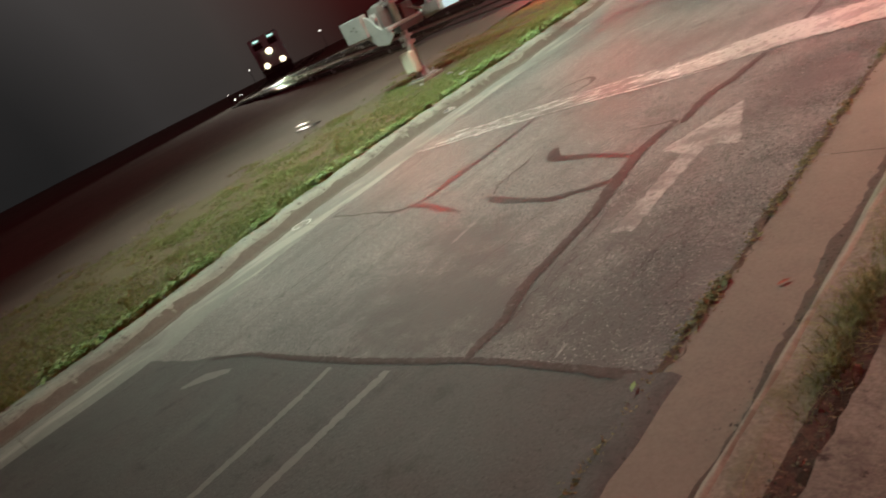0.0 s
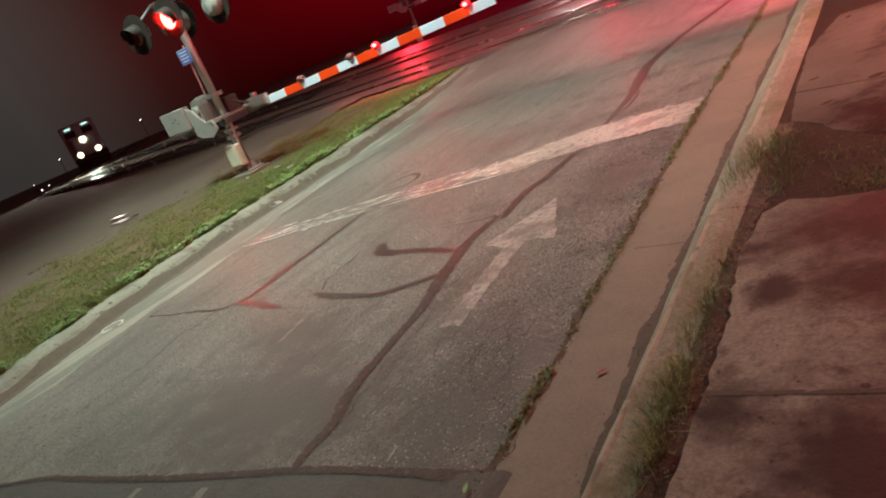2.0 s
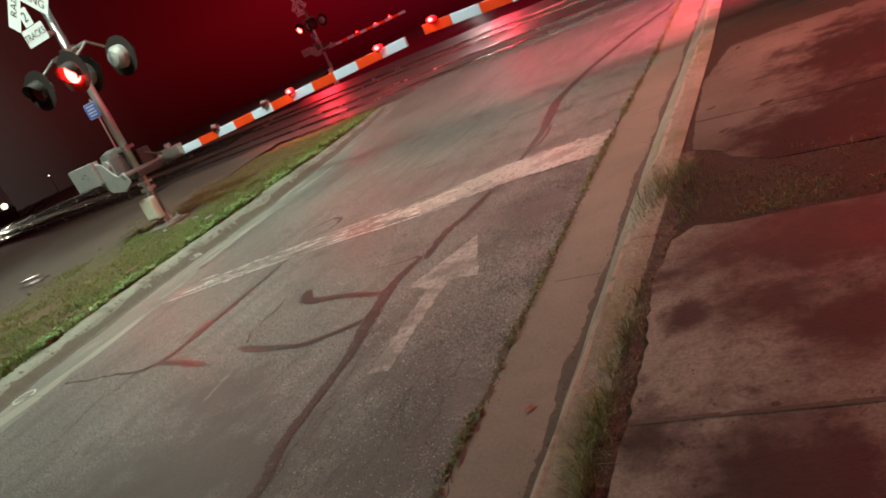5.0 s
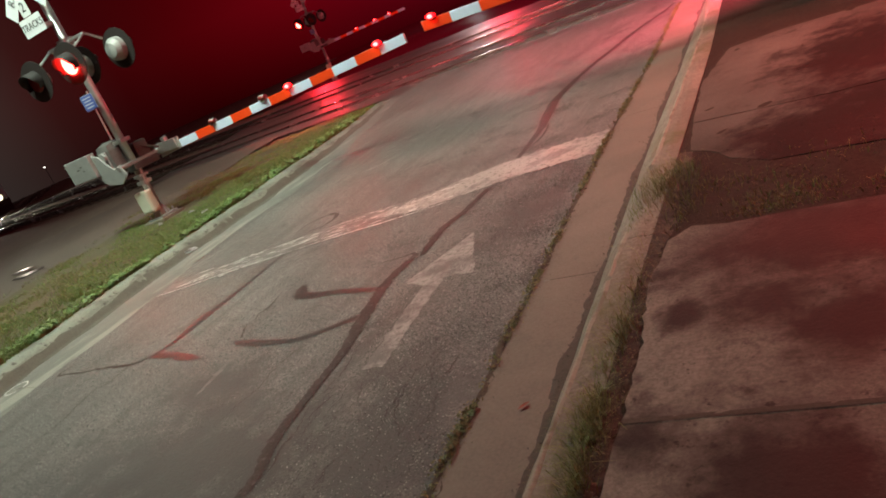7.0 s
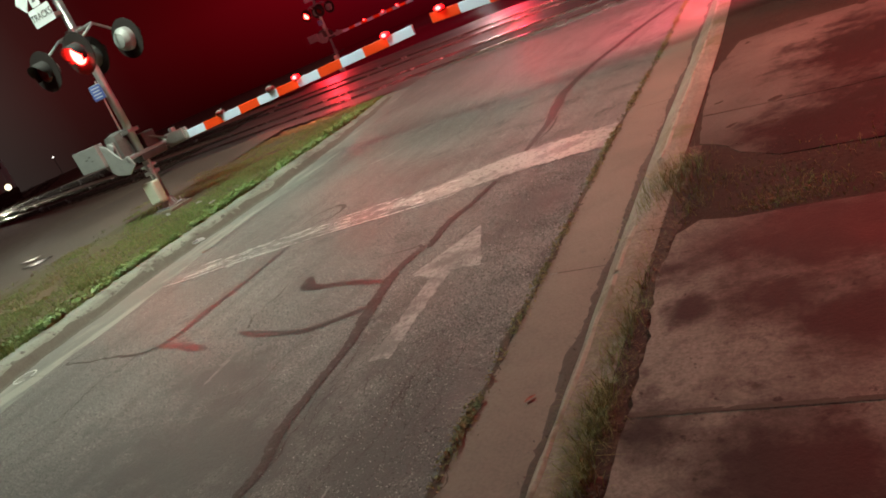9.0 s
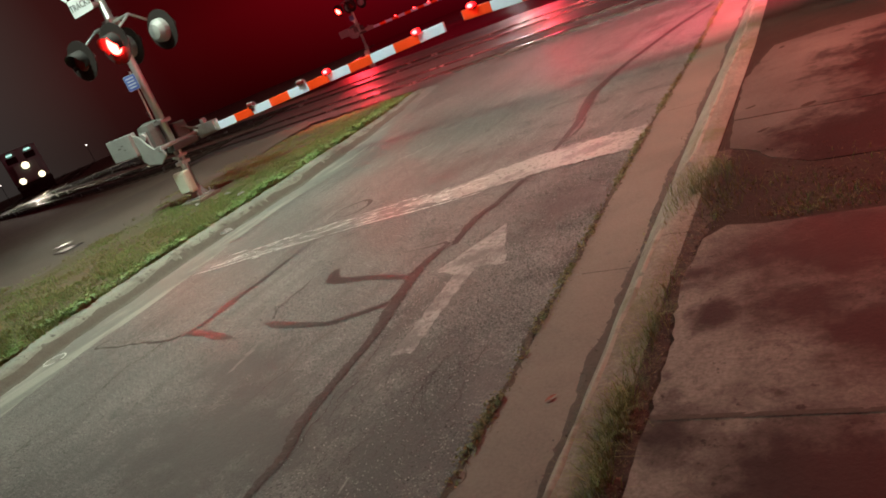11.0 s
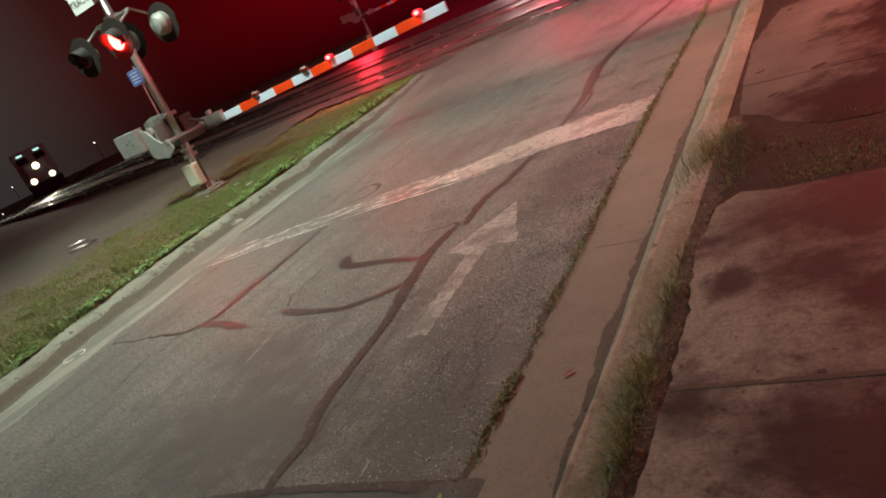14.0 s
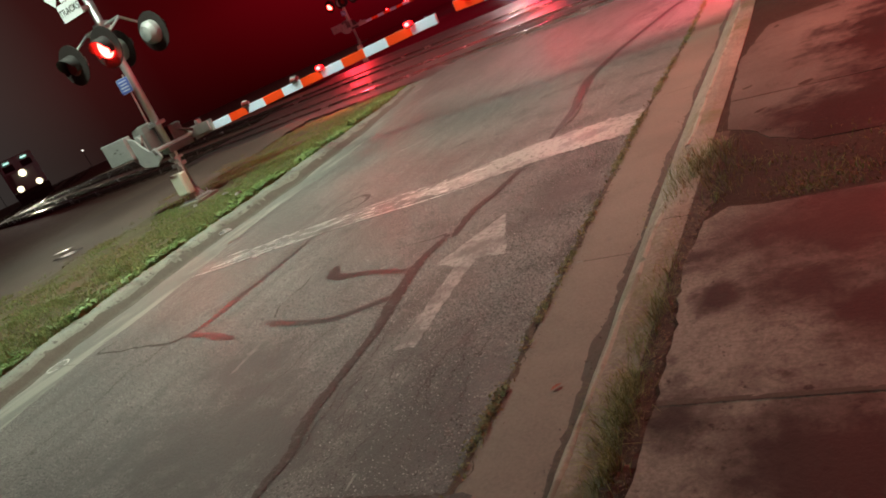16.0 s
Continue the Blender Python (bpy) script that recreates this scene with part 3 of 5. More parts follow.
ribbon("crack", [(-5.1, 3.26), (-5.28, 3.17), (-5.77, 3.2), (-6.29, 3.19), (-6.27, 3.4)], [0.03, 0.045, 0.02, 0.03, 0.01], TAR, lift=0.003, label="thin open crack in the asphalt", cat="crack")
ribbon("crack", [(-5.26, 3.14), (-5.27, 3.0), (-5.34, 2.8), (-5.26, 2.46), (-5.29, 2.0), (-5.22, 1.4)], [0.015, 0.012, 0.012, 0.01, 0.009, 0.004], TAR, lift=0.003, label="thin open crack in the asphalt", cat="crack")
ribbon("crack", [(-2.70, 1.75), (-2.74, 2.1), (-2.80, 2.4), (-2.79, 2.7), (-2.85, 3.0), (-2.91, 3.25)], [0.003, 0.009, 0.003, 0.009, 0.004, 0.003], TAR, lift=0.003, wob=1.3, label="thin open crack in the asphalt", cat="crack")
ribbon("crack", [(-3.35, 3.08), (-3.42, 2.85), (-3.40, 2.6), (-3.47, 2.3)], [0.01, 0.006, 0.008, 0.003], TAR, lift=0.003, wob=0.9, label="thin open crack in the asphalt", cat="crack")
ribbon("crack", [(-4.17, 3.33), (-4.24, 3.46), (-4.26, 3.62), (-4.25, 3.81), (-4.3, 4.0), (-4.26, 4.18)], [0.02, 0.014, 0.008, 0.022, 0.006, 0.004], TAR, lift=0.003, label="thin open crack in the asphalt", cat="crack")
ribbon("patch_seam", [(-5.0, 1.15), (-4.6, 1.27), (-4.3, 1.295), (-3.63, 1.365), (-3.17, 1.435), (-2.62, 1.535), (-2.13, 1.575), (-1.85, 1.585), (-1.62, 1.62)],
       [0.03, 0.04, 0.045, 0.05, 0.05, 0.045, 0.05, 0.07, 0.04], TAR, lift=0.018, label="tar-sealed seam at the edge of the patch", cat="seam")
rng = random.Random(4)
for k in range(85):
    x0, y0 = rng.uniform(-2.75, -1.9), rng.uniform(1.65, 5.2)
    pts = [(x0, y0)]
    slant = rng.uniform(-0.3, 0.1)
    for j in range(rng.randint(2, 8)):
        d = rng.uniform(0.02, 0.07)
        pts.append((pts[-1][0] + slant * d + rng.uniform(-0.022, 0.022), pts[-1][1] + d))
    ribbon("crack", pts, [0.001] + [rng.uniform(0.002, 0.006) for _ in pts[2:]] + [0.001], TAR, lift=0.003, wob=0.7, label="fine crack in the weathered asphalt", cat="crack")

# painted marks
ribbon("stop_line", [(-6.58, 4.75), (-6.1, 4.9), (-5.5, 5.0), (-4.9, 5.16), (-4.3, 5.34), (-3.5, 5.52)], [0.2, 0.34, 0.40, 0.44, 0.46, 0.3], BAR_FAINT, lift=0.003, wob=0.2, label="flaked remains of the white stop line", cat="road marking")
ribbon("stop_line", [(-4.25, 5.38), (-3.95, 5.40), (-3.6, 5.47), (-3.1, 5.67), (-2.6, 5.79), (-2.0, 5.86)],
       [0.03, 0.22, 0.46, 0.60, 0.64, 0.62], BAR_WORN, lift=0.006, wob=0.2, label="worn white stop line painted across the lane", cat="road marking")


# flaked paint lines, with wet glints painted in
for pts, w in (([(-6.56, 4.6), (-6.1, 4.70), (-5.79, 4.79), (-5.4, 4.87), (-5.0, 4.94)], 0.035), ([(-6.42, 4.72), (-6.2, 4.78), (-5.9, 4.86)], 0.05), ([(-6.05, 4.98), (-5.75, 5.1), (-5.45, 5.22)], 0.045),
               ([(-4.9, 4.97), (-4.36, 5.08), (-3.9, 5.15), (-3.3, 5.27)], 0.03)):
    ribbon("paint_streak", pts, [0.006] + [w] * (len(pts) - 2) + [0.006], PAINT_AND_GLINT, lift=0.008, wob=0.9, label="flaking streak of stop-line paint, brightened as a painted wet glint", cat="road marking")


# scattered short streaks: paint flakes mixed with painted wet glints
rng = random.Random(8)
for k in range(110):
    x0 = rng.uniform(-6.5, -3.4)
    yc = lerp_line([(-6.58, 4.75), (-6.1, 4.9), (-5.5, 5.0), (-4.9, 5.16), (-4.3, 5.34), (-3.7, 5.47), (-3.1, 5.68)], x0)
    y0 = yc + rng.uniform(-0.22, 0.2)
    ln = rng.uniform(0.05, 0.3) * (1 if x0 < -4.6 else 0.5)
    ribbon("paint_streak", [(x0, y0), (x0 + ln * 0.5, y0 + ln * 0.13 + rng.uniform(-0.01, 0.01)), (x0 + ln, y0 + ln * 0.27)], [0.004, rng.uniform(0.010, 0.034), 0.004], PAINT_AND_GLINT, lift=0.007, wob=0.9, label="flaking streak of stop-line paint, brightened as a painted wet glint", cat="road marking")


ribbon("paint_ring", [(-6.72 + 0.10 * math.cos(a * 0.52), 3.04 + 0.10 * math.sin(a * 0.52)) for a in range(12)], [0.018] * 12, PAINT_AND_GLINT, lift=0.024, wob=0.9, label="worn pale ring sprayed on the gutter", cat="paint mark")


def make_arrow():
    out = [(-2.64, 2.68), (-2.50, 2.69), (-2.57, 3.37), (-2.59, 3.71), (-2.36, 3.68), (-2.67, 4.39), (-2.93, 3.73), (-2.73, 3.64)]
    bm = bmesh.new()
    f = bm.faces.new([bm.verts.new((x, y, 0)) for x, y in out])
    bmesh.ops.triangulate(bm, faces=[f])
    for _ in range(4):
        bmesh.ops.subdivide_edges(bm, edges=bm.edges[:], cuts=1, use_grid_fill=True)
    for v in bm.verts:
        v.co.x += 0.018 * noise.noise((v.co.x * 13, v.co.y * 13, 0))
        v.co.y += 0.02 * noise.noise((v.co.x * 15, v.co.y * 15, 9))
        v.co.z = road_z(v.co.x, v.co.y) + 0.003
    tagged(put("lane_arrow", bm, PAINT), "worn white straight-ahead arrow painted on asphalt", "road marking", kind="structure")


make_arrow()
ribbon("lane_line", [(-3.43, -1.5), (-3.53, 0.34), (-3.58, 0.97), (-3.63, 1.3)], [0.06, 0.06, 0.06, 0.04], FAINT_PAINT, lift=0.017, label="faded pale line across the dark patch", cat="road marking")
ribbon("lane_line", [(-2.95, -1.5), (-3.09, 0.49), (-3.15, 1.36)], [0.07, 0.07, 0.06], FAINT_PAINT, lift=0.017, label="faded pale line across the dark patch", cat="road marking")
ribbon("lane_line", [(-3.95, 2.62), (-3.99, 2.95), (-4.02, 3.2)], [0.02, 0.055, 0.02], TRACE, lift=0.0015, wob=0.9, label="faded trace of a lane line", cat="road marking")
ribbon("lane_line", [(-4.9, 0.85), (-4.8, 0.97), (-4.6, 1.1)], [0.03, 0.12, 0.05], FAINT_PAINT, lift=0.017, label="faded paint smear on the patch", cat="road marking")
ribbon("lane_line", [(-2.24, 1.64), (-2.25, 1.74)], [0.012, 0.012], PAINT, lift=0.003, wob=0.8, label="short white paint scrap", cat="road marking")
ribbon("lane_line", [(-5.75, 7.25), (-5.4, 7.5), (-5.2, 7.85)], [0.015, 0.03, 0.01], PAINT, lift=0.005, label="thin scrap of old white paint", cat="road marking")
ribbon("lane_line", [(-5.3, 8.3), (-5.05, 8.7)], [0.02, 0.02], PAINT, lift=0.005, label="thin scrap of old white paint", cat="road marking")

# ---- gutters, kerbs, pavement ----
def gutter_slabs():
    ys = [-6, -2.65, 0.35, 3.36, 6.4, 9.4, 12.4, 14]
    base = tagged(strip("gutter_bed", [(y, x - 0.03) for y, x in ASPHALT_R], KERB_FOOT, -6, 14, -0.03, DIRT), "dirt bed under the gutter", "gutter", kind="structure")
    for a, b in zip(ys, ys[1:]):
        strip("gutter_slab", ASPHALT_R, [(y, x + 0.03) for y, x in KERB_FOOT], a + 0.004, b - 0.004, 0, CONCRETE, step=0.06, across=8, jitter=0.0,
              zf=lambda x, y, u: 0.004 + 0.0025 * noise.noise((x * 3, y * 3, 0)) , parent=base)
    base = tagged(strip("gutter_bed", [(y, x - 0.02) for y, x in LEFT_FOOT], LEFT_ASPHALT, -6, 12.6, -0.03, DIRT), "dirt bed under the gutter", "gutter", kind="structure")
    for a, b in zip([-6, -3, 0, 3.05, 6.1, 9.2], [-3, 0, 3.05, 6.1, 9.2, 13.15]):
        strip("gutter_slab", LEFT_FOOT, [(y, x + 0.22) for y, x in LEFT_ASPHALT], a + 0.002, b - 0.002, 0, PALE_GUTTER, step=0.08, across=6, zf=lambda x, y, u: 0.006 - 0.034 * u * u + 0.003 * noise.noise((x * 3, y * 3, 0)), parent=base)


gutter_slabs()


def kerb_run(name, foot, top, back, cuts, label, height=0.13, mat=KERB, taper=99.0):
    """Kerb stones with a battered face and a rounded top edge, cut at joints."""
    holder = tagged(new(name), label, "kerb", kind="structure")
    for a, b in zip(cuts, cuts[1:]):
        n = max(2, int((b - a) / 0.06))
        vs, fs = [], []
        for i in range(n + 1):
            y = a + 0.002 + (b - a - 0.004) * i / n
            f, t, k = lerp_line(foot, y), lerp_line(top, y), lerp_line(back, y)
            wear = 0.012 * noise.noise((t * 2, y * 3.1, 4)) + 0.008 * noise.noise((t, y * 14, 8))
            s = 1 if k > f else -1
            hh = height * (1.0 if y < taper else max(0.18, 1.0 - (y - taper) / 4.6))
            prof = [(f, -0.03), (f + wear * 0.4, 0.012), (f + (t - f) * 0.72 + wear, hh * 0.8), (t + wear * 0.6, hh - 0.008 + wear * 0.4), (t + s * 0.025, hh + wear * 0.3), ((t + k) / 2, hh + 0.004), (k, hh - 0.004), (k, -0.05)]
            vs += [(x, y, z) for x, z in prof]
        w = 8
        for i in range(n):
            for j in range(w - 1):
                q = (i * w + j, i * w + j + 1, (i + 1) * w + j + 1, (i + 1) * w + j)
                fs.append(q if s > 0 else q[::-1])
        fs += [tuple(range(w)), tuple(range(n * w, (n + 1) * w))]
        raw("kerb_stone", vs, fs, mat, holder, smooth=False)
    return holder


# paler than KERB: the edge's highlight put into the colour, over some wear
KERB_WORN_HIGHLIGHT = material("worn_kerb_highlight", [(0.19, 0.168, 0.136), (0.32, 0.288, 0.24)], scale=5, detail=0.5, rough=(0.6, 0.8), bump=0.5, grain=60, spots=[((0.16, 0.14, 0.11), 5.0, 0.5, 0.6)])
east = kerb_run("kerb_east", KERB_FOOT, KERB_TOP, KERB_BACK, [-6, -3, 0, 3.42, 6.9, 10, 14], "weathered tan concrete kerb beside the pavement")
kerb_run("kerb_west", LEFT_FOOT, [(y, x - 0.14) for y, x in LEFT_FOOT], [(y, x - 0.40) for y, x in LEFT_FOOT], [-6, -3, 0, 2.95, 5.3, 7.65, 10, 13.1], "pale stained concrete kerb along the grass verge", mat=KERB_PALE, taper=8.4)


# pale strip painted along the worn kerb edge for its highlight
edge = [(k * 0.05, lerp_line(KERB_TOP, k * 0.05)) for k in range(0, 200)]
for a, b in ((0.02, 2.98), (3.02, 3.5), (4.5, 6.88), (6.92, 9.9)):
    strip("worn_edge", [(y, x - 0.024 - 0.012 * noise.noise((2, y * 4, 3))) for y, x in edge], [(y, x + 0.024 + 0.022 * noise.noise((6, y * 3, 8)) + 0.01 * noise.noise((6, y * 13, 8))) for y, x in edge], a, b, 0.13, KERB_WORN_HIGHLIGHT, step=0.05, across=4,
          zf=lambda x, y, u: (0.104 + 0.03 * min(1.0, u * 1.9)) - (0.006 if u in (0, 1) else 0.0) + 0.004 * noise.noise((x * 9, y * 9, 2)), parent=east)


def slab(name, outline, z, mat, thick=0.1, label="", rough=0.0025, parent=None):
    """A concrete slab from an outline, with worn edges."""
    pts = []
    for (x0, y0), (x1, y1) in zip(outline, outline[1:] + outline[:1]):
        k = max(1, int(math.hypot(x1 - x0, y1 - y0) / 0.05))
        for j in range(k):
            x, y = x0 + (x1 - x0) * j / k, y0 + (y1 - y0) * j / k
            k_ = rough * (2.4 if x < -0.8 else 1.0)
            pts.append((x + k_ * 2 * noise.noise((x * 6, y * 6, 0)) + k_ * 2.5 * noise.noise((x * 21, y * 21, 5)), y + rough * noise.noise((x * 12, y * 12, 2))))
    bm = bmesh.new()
    top = [bm.verts.new((x, y, z)) for x, y in pts]
    f = bm.faces.new(top)
    if f.normal.z < 0 or sum((b[0] - a[0]) * (b[1] + a[1]) for a, b in zip(pts, pts[1:] + pts[:1])) > 0:
        f.normal_flip()
    r = bmesh.ops.inset_region(bm, faces=[f], thickness=0.003, depth=0.0)
    for v in top:
        v.co.z -= 0.003
    ext = bmesh.ops.extrude_edge_only(bm, edges=[e for e in bm.edges if e.is_boundary])
    for g in ext["geom"]:
        if isinstance(g, bmesh.types.BMVert):
            g.co.z -= thick
    return put(name, bm, mat, parent, label)


pav = tagged(new("pavement"), "stained grey concrete pavement slabs with weedy joints", "pavement", kind="structure")
slab("pavement_slab", [(-0.93, 0.42), (1.2, 0.36), (1.2, 1.996), (-0.96, 1.914)], 0.135, SLAB, parent=pav)
slab("pavement_slab", [(-0.80, -6), (1.2, -6), (1.2, 0.345), (-0.93, 0.405)], 0.135, SLAB, parent=pav)
slab("pavement_slab", [(-0.96, 1.918), (1.2, 2.0), (1.2, 3.3), (-0.5, 3.37), (-0.76, 3.37), (-0.93, 3.42), (-1.02, 3.3), (-1.045, 2.9), (-0.985, 2.4), (-0.965, 2.08)], 0.137, SLAB, parent=pav)
slab("driveway_slab", [(-1.11, 4.62), (-0.95, 4.5), (-0.82, 4.3), (-0.6, 4.12), (0.3, 4.0), (2.5, 4.0), (2.5, 5.0), (-0.25, 5.05), (-1.16, 5.2)], 0.127, DRIVE, parent=pav)
slab("driveway_slab", [(-1.165, 5.215), (-0.25, 5.065), (2.5, 5.015), (2.5, 7.3), (0.1, 7.35), (-0.66, 7.42), (-1.12, 7.3), (-1.24, 6.3)], 0.127, DRIVE, parent=pav)
tagged(strip("verge_soil", [(y, x - 0.01) for y, x in KERB_BACK], [(-6, 4), (14, 4)], -6, 14, 0.1, MUD, step=0.12, across=40,
             zf=lambda x, y, u: 0.121 + 0.005 * noise.noise((x * 5, y * 5, 1)) + 0.004 * noise.noise((x * 17, y * 17, 1))), "dark soil beside and between the slabs", "soil", kind="structure")
# sand packed in the pavement joints
for a, b in (((-0.955, 1.916), (1.2, 1.998)), ((-0.925, 0.412), (1.2, 0.352))):
    n = 60
    vs = [(a[0] + (b[0] - a[0]) * i / n, a[1] + (b[1] - a[1]) * i / n + e, 0.1342 + 0.0008 * noise.noise((i * 0.7, e * 90, 3))) for i in range(n + 1) for e in (-0.012, 0.012)]
    tagged(raw("joint_sand", vs, [(2 * i, 2 * i + 2, 2 * i + 3, 2 * i + 1) for i in range(n)], SILT), "dark sand packed in the pavement joint", "joint", kind="structure")

# ---- west verge, gravel, tracks ----
def verge_z(x, y, u=0):
    return 0.115 - 0.09 * min(1.0, max(0.0, (y - 8.8) / 4.2)) + 0.03 * noise.noise((x * 0.9, y * 0.9, 7)) + 0.012 * noise.noise((x * 6, y * 6, 7))


VERGE_W = [(-6, -11.9), (0, -11.5), (4, -11.2), (6, -11.1), (8, -11.1), (9.6, -11.3), (10.8, -11.5), (12.3, -11.7), (13.2, -11.8)]
VERGE_E = [(y, x - 0.37) for y, x in LEFT_FOOT]
tagged(strip("verge", VERGE_W, VERGE_E, -6, 13.1, 0.1, SOD, step=0.12, across=20, zf=verge_z), "soil of the grass verge behind the kerb", "verge", kind="structure")
tagged(strip("gravel_lot", [(-8, -17.5), (3, -16.6), (8, -17.6), (12, -15.6), (13.5, -15.8)], [(y, x + 0.12) for y, x in VERGE_W], -8, 13.4, 0.03, GRAVEL, step=0.25, across=30, jitter=0.15,
             zf=lambda x, y, u: 0.035 + 0.025 * noise.noise((x * 0.6, y * 0.6, 2)) + 0.01 * noise.noise((x * 4, y * 4, 2)) + 0.05 * u), "dim brown packed gravel lot beside the verge", "gravel", kind="structure")


def blades(name, spots, mat, h=(0.05, 0.14), w=0.006, lean=0.5, seed=1, zf=None, label="", cat="grass"):
    """Many bent blades on the given (x, y) spots."""
    r = random.Random(seed)
    vs, fs = [], []
    for x, y in spots:
        a, hh, ww = r.uniform(0, 6.283), r.uniform(*h), w * r.uniform(0.6, 1.5)
        l = r.uniform(0.1, lean) * hh
        z = zf(x, y) if zf else 0.12
        b = r.uniform(0, 6.283)
        dx, dy, lx, ly = math.cos(a) * ww / 2, math.sin(a) * ww / 2, math.cos(b) * l, math.sin(b) * l
        k = len(vs)
        vs += [(x - dx, y - dy, z - 0.01), (x + dx, y + dy, z - 0.01), (x + dx * 0.7 + lx * 0.4, y + dy * 0.7 + ly * 0.4, z + hh * 0.6), (x - dx * 0.7 + lx * 0.4, y - dy * 0.7 + ly * 0.4, z + hh * 0.6), (x + lx * 1.4, y + ly * 1.4, z + hh * (1 if l < 0.4 * hh else 0.85))]
        fs += [(k, k + 1, k + 2, k + 3), (k + 3, k + 2, k + 4)]
    ob = raw(name, vs, fs, mat)
    return tagged(ob, label, cat, kind="stuff")


def leaves(name, spots, mat, size=(0.02, 0.05), seed=1, zf=None, label="", cat="weeds"):
    """Small broad leaves, tilted at random, in low clumps."""
    r = random.Random(seed)
    vs, fs = [], []
    for x, y, z in spots:
        s, a, t = r.uniform(*size), r.uniform(0, 6.283), r.uniform(-0.7, 0.7)
        m = Matrix.Translation((x, y, z)) @ Euler((t, r.uniform(-0.7, 0.7), a)).to_matrix().to_4x4()
        k = len(vs)
        vs += [tuple(m @ Vector(p)) for p in ((0, -s, 0), (s * 0.55, -s * 0.1, s * 0.15), (0, s, -s * 0.1), (-s * 0.55, -s * 0.1, s * 0.15))]
        fs += [(k, k + 1, k + 2), (k, k + 2, k + 3)]
    return tagged(raw(name, vs, fs, mat), label, cat, kind="stuff")


r = random.Random(11)
sp, dry = [], []
while len(sp) < 60000:
    y = r.uniform(-0.5, 13.0)
    a, b = lerp_line(VERGE_W, y), lerp_line(VERGE_E, y)
    x = r.uniform(a - 0.9, b + 0.05)
    far = (b - x) / (b - a + 0.9)
    d = noise.noise((x * 1.3, y * 1.3, 0)) + 0.7 * noise.noise((x * 4, y * 4, 3)) + 0.35 - 1.3 * far
    if d > r.uniform(-0.7, 0.6):
        green = 0.97 - 0.75 * far + 0.7 * noise.noise((x * 1.1, y * 0.8, 20)) - 0.3 * max(0.0, (y - 8) / 5)
        (sp if r.random() < green else dry).append((x, y))
blades("verge_grass", sp, GRASS, (0.014, 0.05), 0.007, 2.2, 2, verge_z, "patchy short green and straw grass on the verge")
blades("verge_dry_grass", dry, DRY, (0.01, 0.04), 0.007, 2.5, 3, verge_z, "flattened straw-coloured grass on the verge")
wd = []
while len(wd) < 13000:
    y = r.uniform(-1, 12.4)
    b = lerp_line(VERGE_E, y)
    x = b + 0.08 - abs(r.gauss(0, 0.14))
    if noise.noise((x * 2, y * 2.2, 30)) + 0.5 * noise.noise((x * 7, y * 7, 31)) > r.uniform(-0.1, 0.45):
        wd.append((x, y, verge_z(x, y) + r.uniform(0.005, 0.07)))
leaves("verge_weeds", wd, WEED, (0.012, 0.038), 5, label="low bright green weeds spilling over the kerb")

cl = []
for k in range(90):
    y = r.uniform(0.0, 12.6)
    a, b = lerp_line(VERGE_W, y), lerp_line(VERGE_E, y)
    x = b - abs(r.gauss(0, 0.5))
    cl += [(r.gauss(x, 0.06), r.gauss(y, 0.06)) for _ in range(r.randint(25, 70))]
blades("verge_clumps", cl, GRASS, (0.04, 0.11), 0.007, 1.2, 33, verge_z, "ragged taller clumps of grass on the verge")

# clods in the joint behind the east kerb
tagged(strip("joint_soil", [(y, x + 0.003) for y, x in KERB_BACK], [(y, x + 0.16) for y, x in KERB_BACK], 0, 4.6, 0.12, JOINT_SOIL, step=0.02, across=9,
             zf=lambda x, y, u: 0.131 + 0.006 * noise.noise((x * 14, y * 14, 81)) + 0.005 * noise.noise((x * 38, y * 38, 82)) - 0.02 * u), "crumbly dark soil in the joint behind the kerb", "soil", kind="structure")
leaves("joint_litter", [(lerp_line(KERB_BACK, y) + r.uniform(0.0, 0.085), y, 0.132 + r.uniform(0, 0.006)) for y in [r.uniform(0.3, 4.4) for _ in range(1300)]], leafy("litter", [(0.05, 0.035, 0.026), (0.11, 0.08, 0.055), (0.2, 0.15, 0.095)], 0.8),
       (0.003, 0.009), 61, label="dry leaf crumbs and clods in the joint", cat="litter")
ew = []
while len(ew) < 4800:
    y = r.uniform(0.4, 12.2)
    if noise.noise((3, y * 1.7, 90)) + 0.6 * noise.noise((3, y * 8, 91)) > r.uniform(-0.2, 0.5):
        ew.append((lerp_line(ASPHALT_R, y) - 0.015 + r.gauss(0, 0.018), y, r.uniform(0.005, 0.022)))
leaves("edge_weeds", ew, DRY, (0.004, 0.014), 62, label="small weeds rooted along the asphalt edge")

litter = []
while len(litter) < 1100:
    x, y = r.uniform(-1.1, 0.9), 3.9 + r.gauss(0, 0.28)
    if 3.4 < y < 4.6 and noise.noise((x * 4, y * 4, 95)) > r.uniform(-0.4, 0.4):
        litter.append((x, y, 0.13 + r.uniform(0, 0.008)))
leaves("strip_litter", litter, leafy("strip_litter", [(0.02, 0.014, 0.011), (0.04, 0.029, 0.021), (0.07, 0.052, 0.036)], 0.8), (0.003, 0.010), 63, label="dead leaf crumbs on the bare soil strip", cat="litter")

# weeds at the east kerb and slab joints
sp = []
for cx, cy, n, sx, sy in ((-1.26, 3.74, 110, 0.04, 0.12), (-1.20, 4.05, 430, 0.06, 0.13), (-1.12, 4.22, 260, 0.07, 0.11), (-1.04, 3.85, 220, 0.09, 0.18)):
    sp += [(r.gauss(cx, sx), r.gauss(cy, sy)) for _ in range(n)]
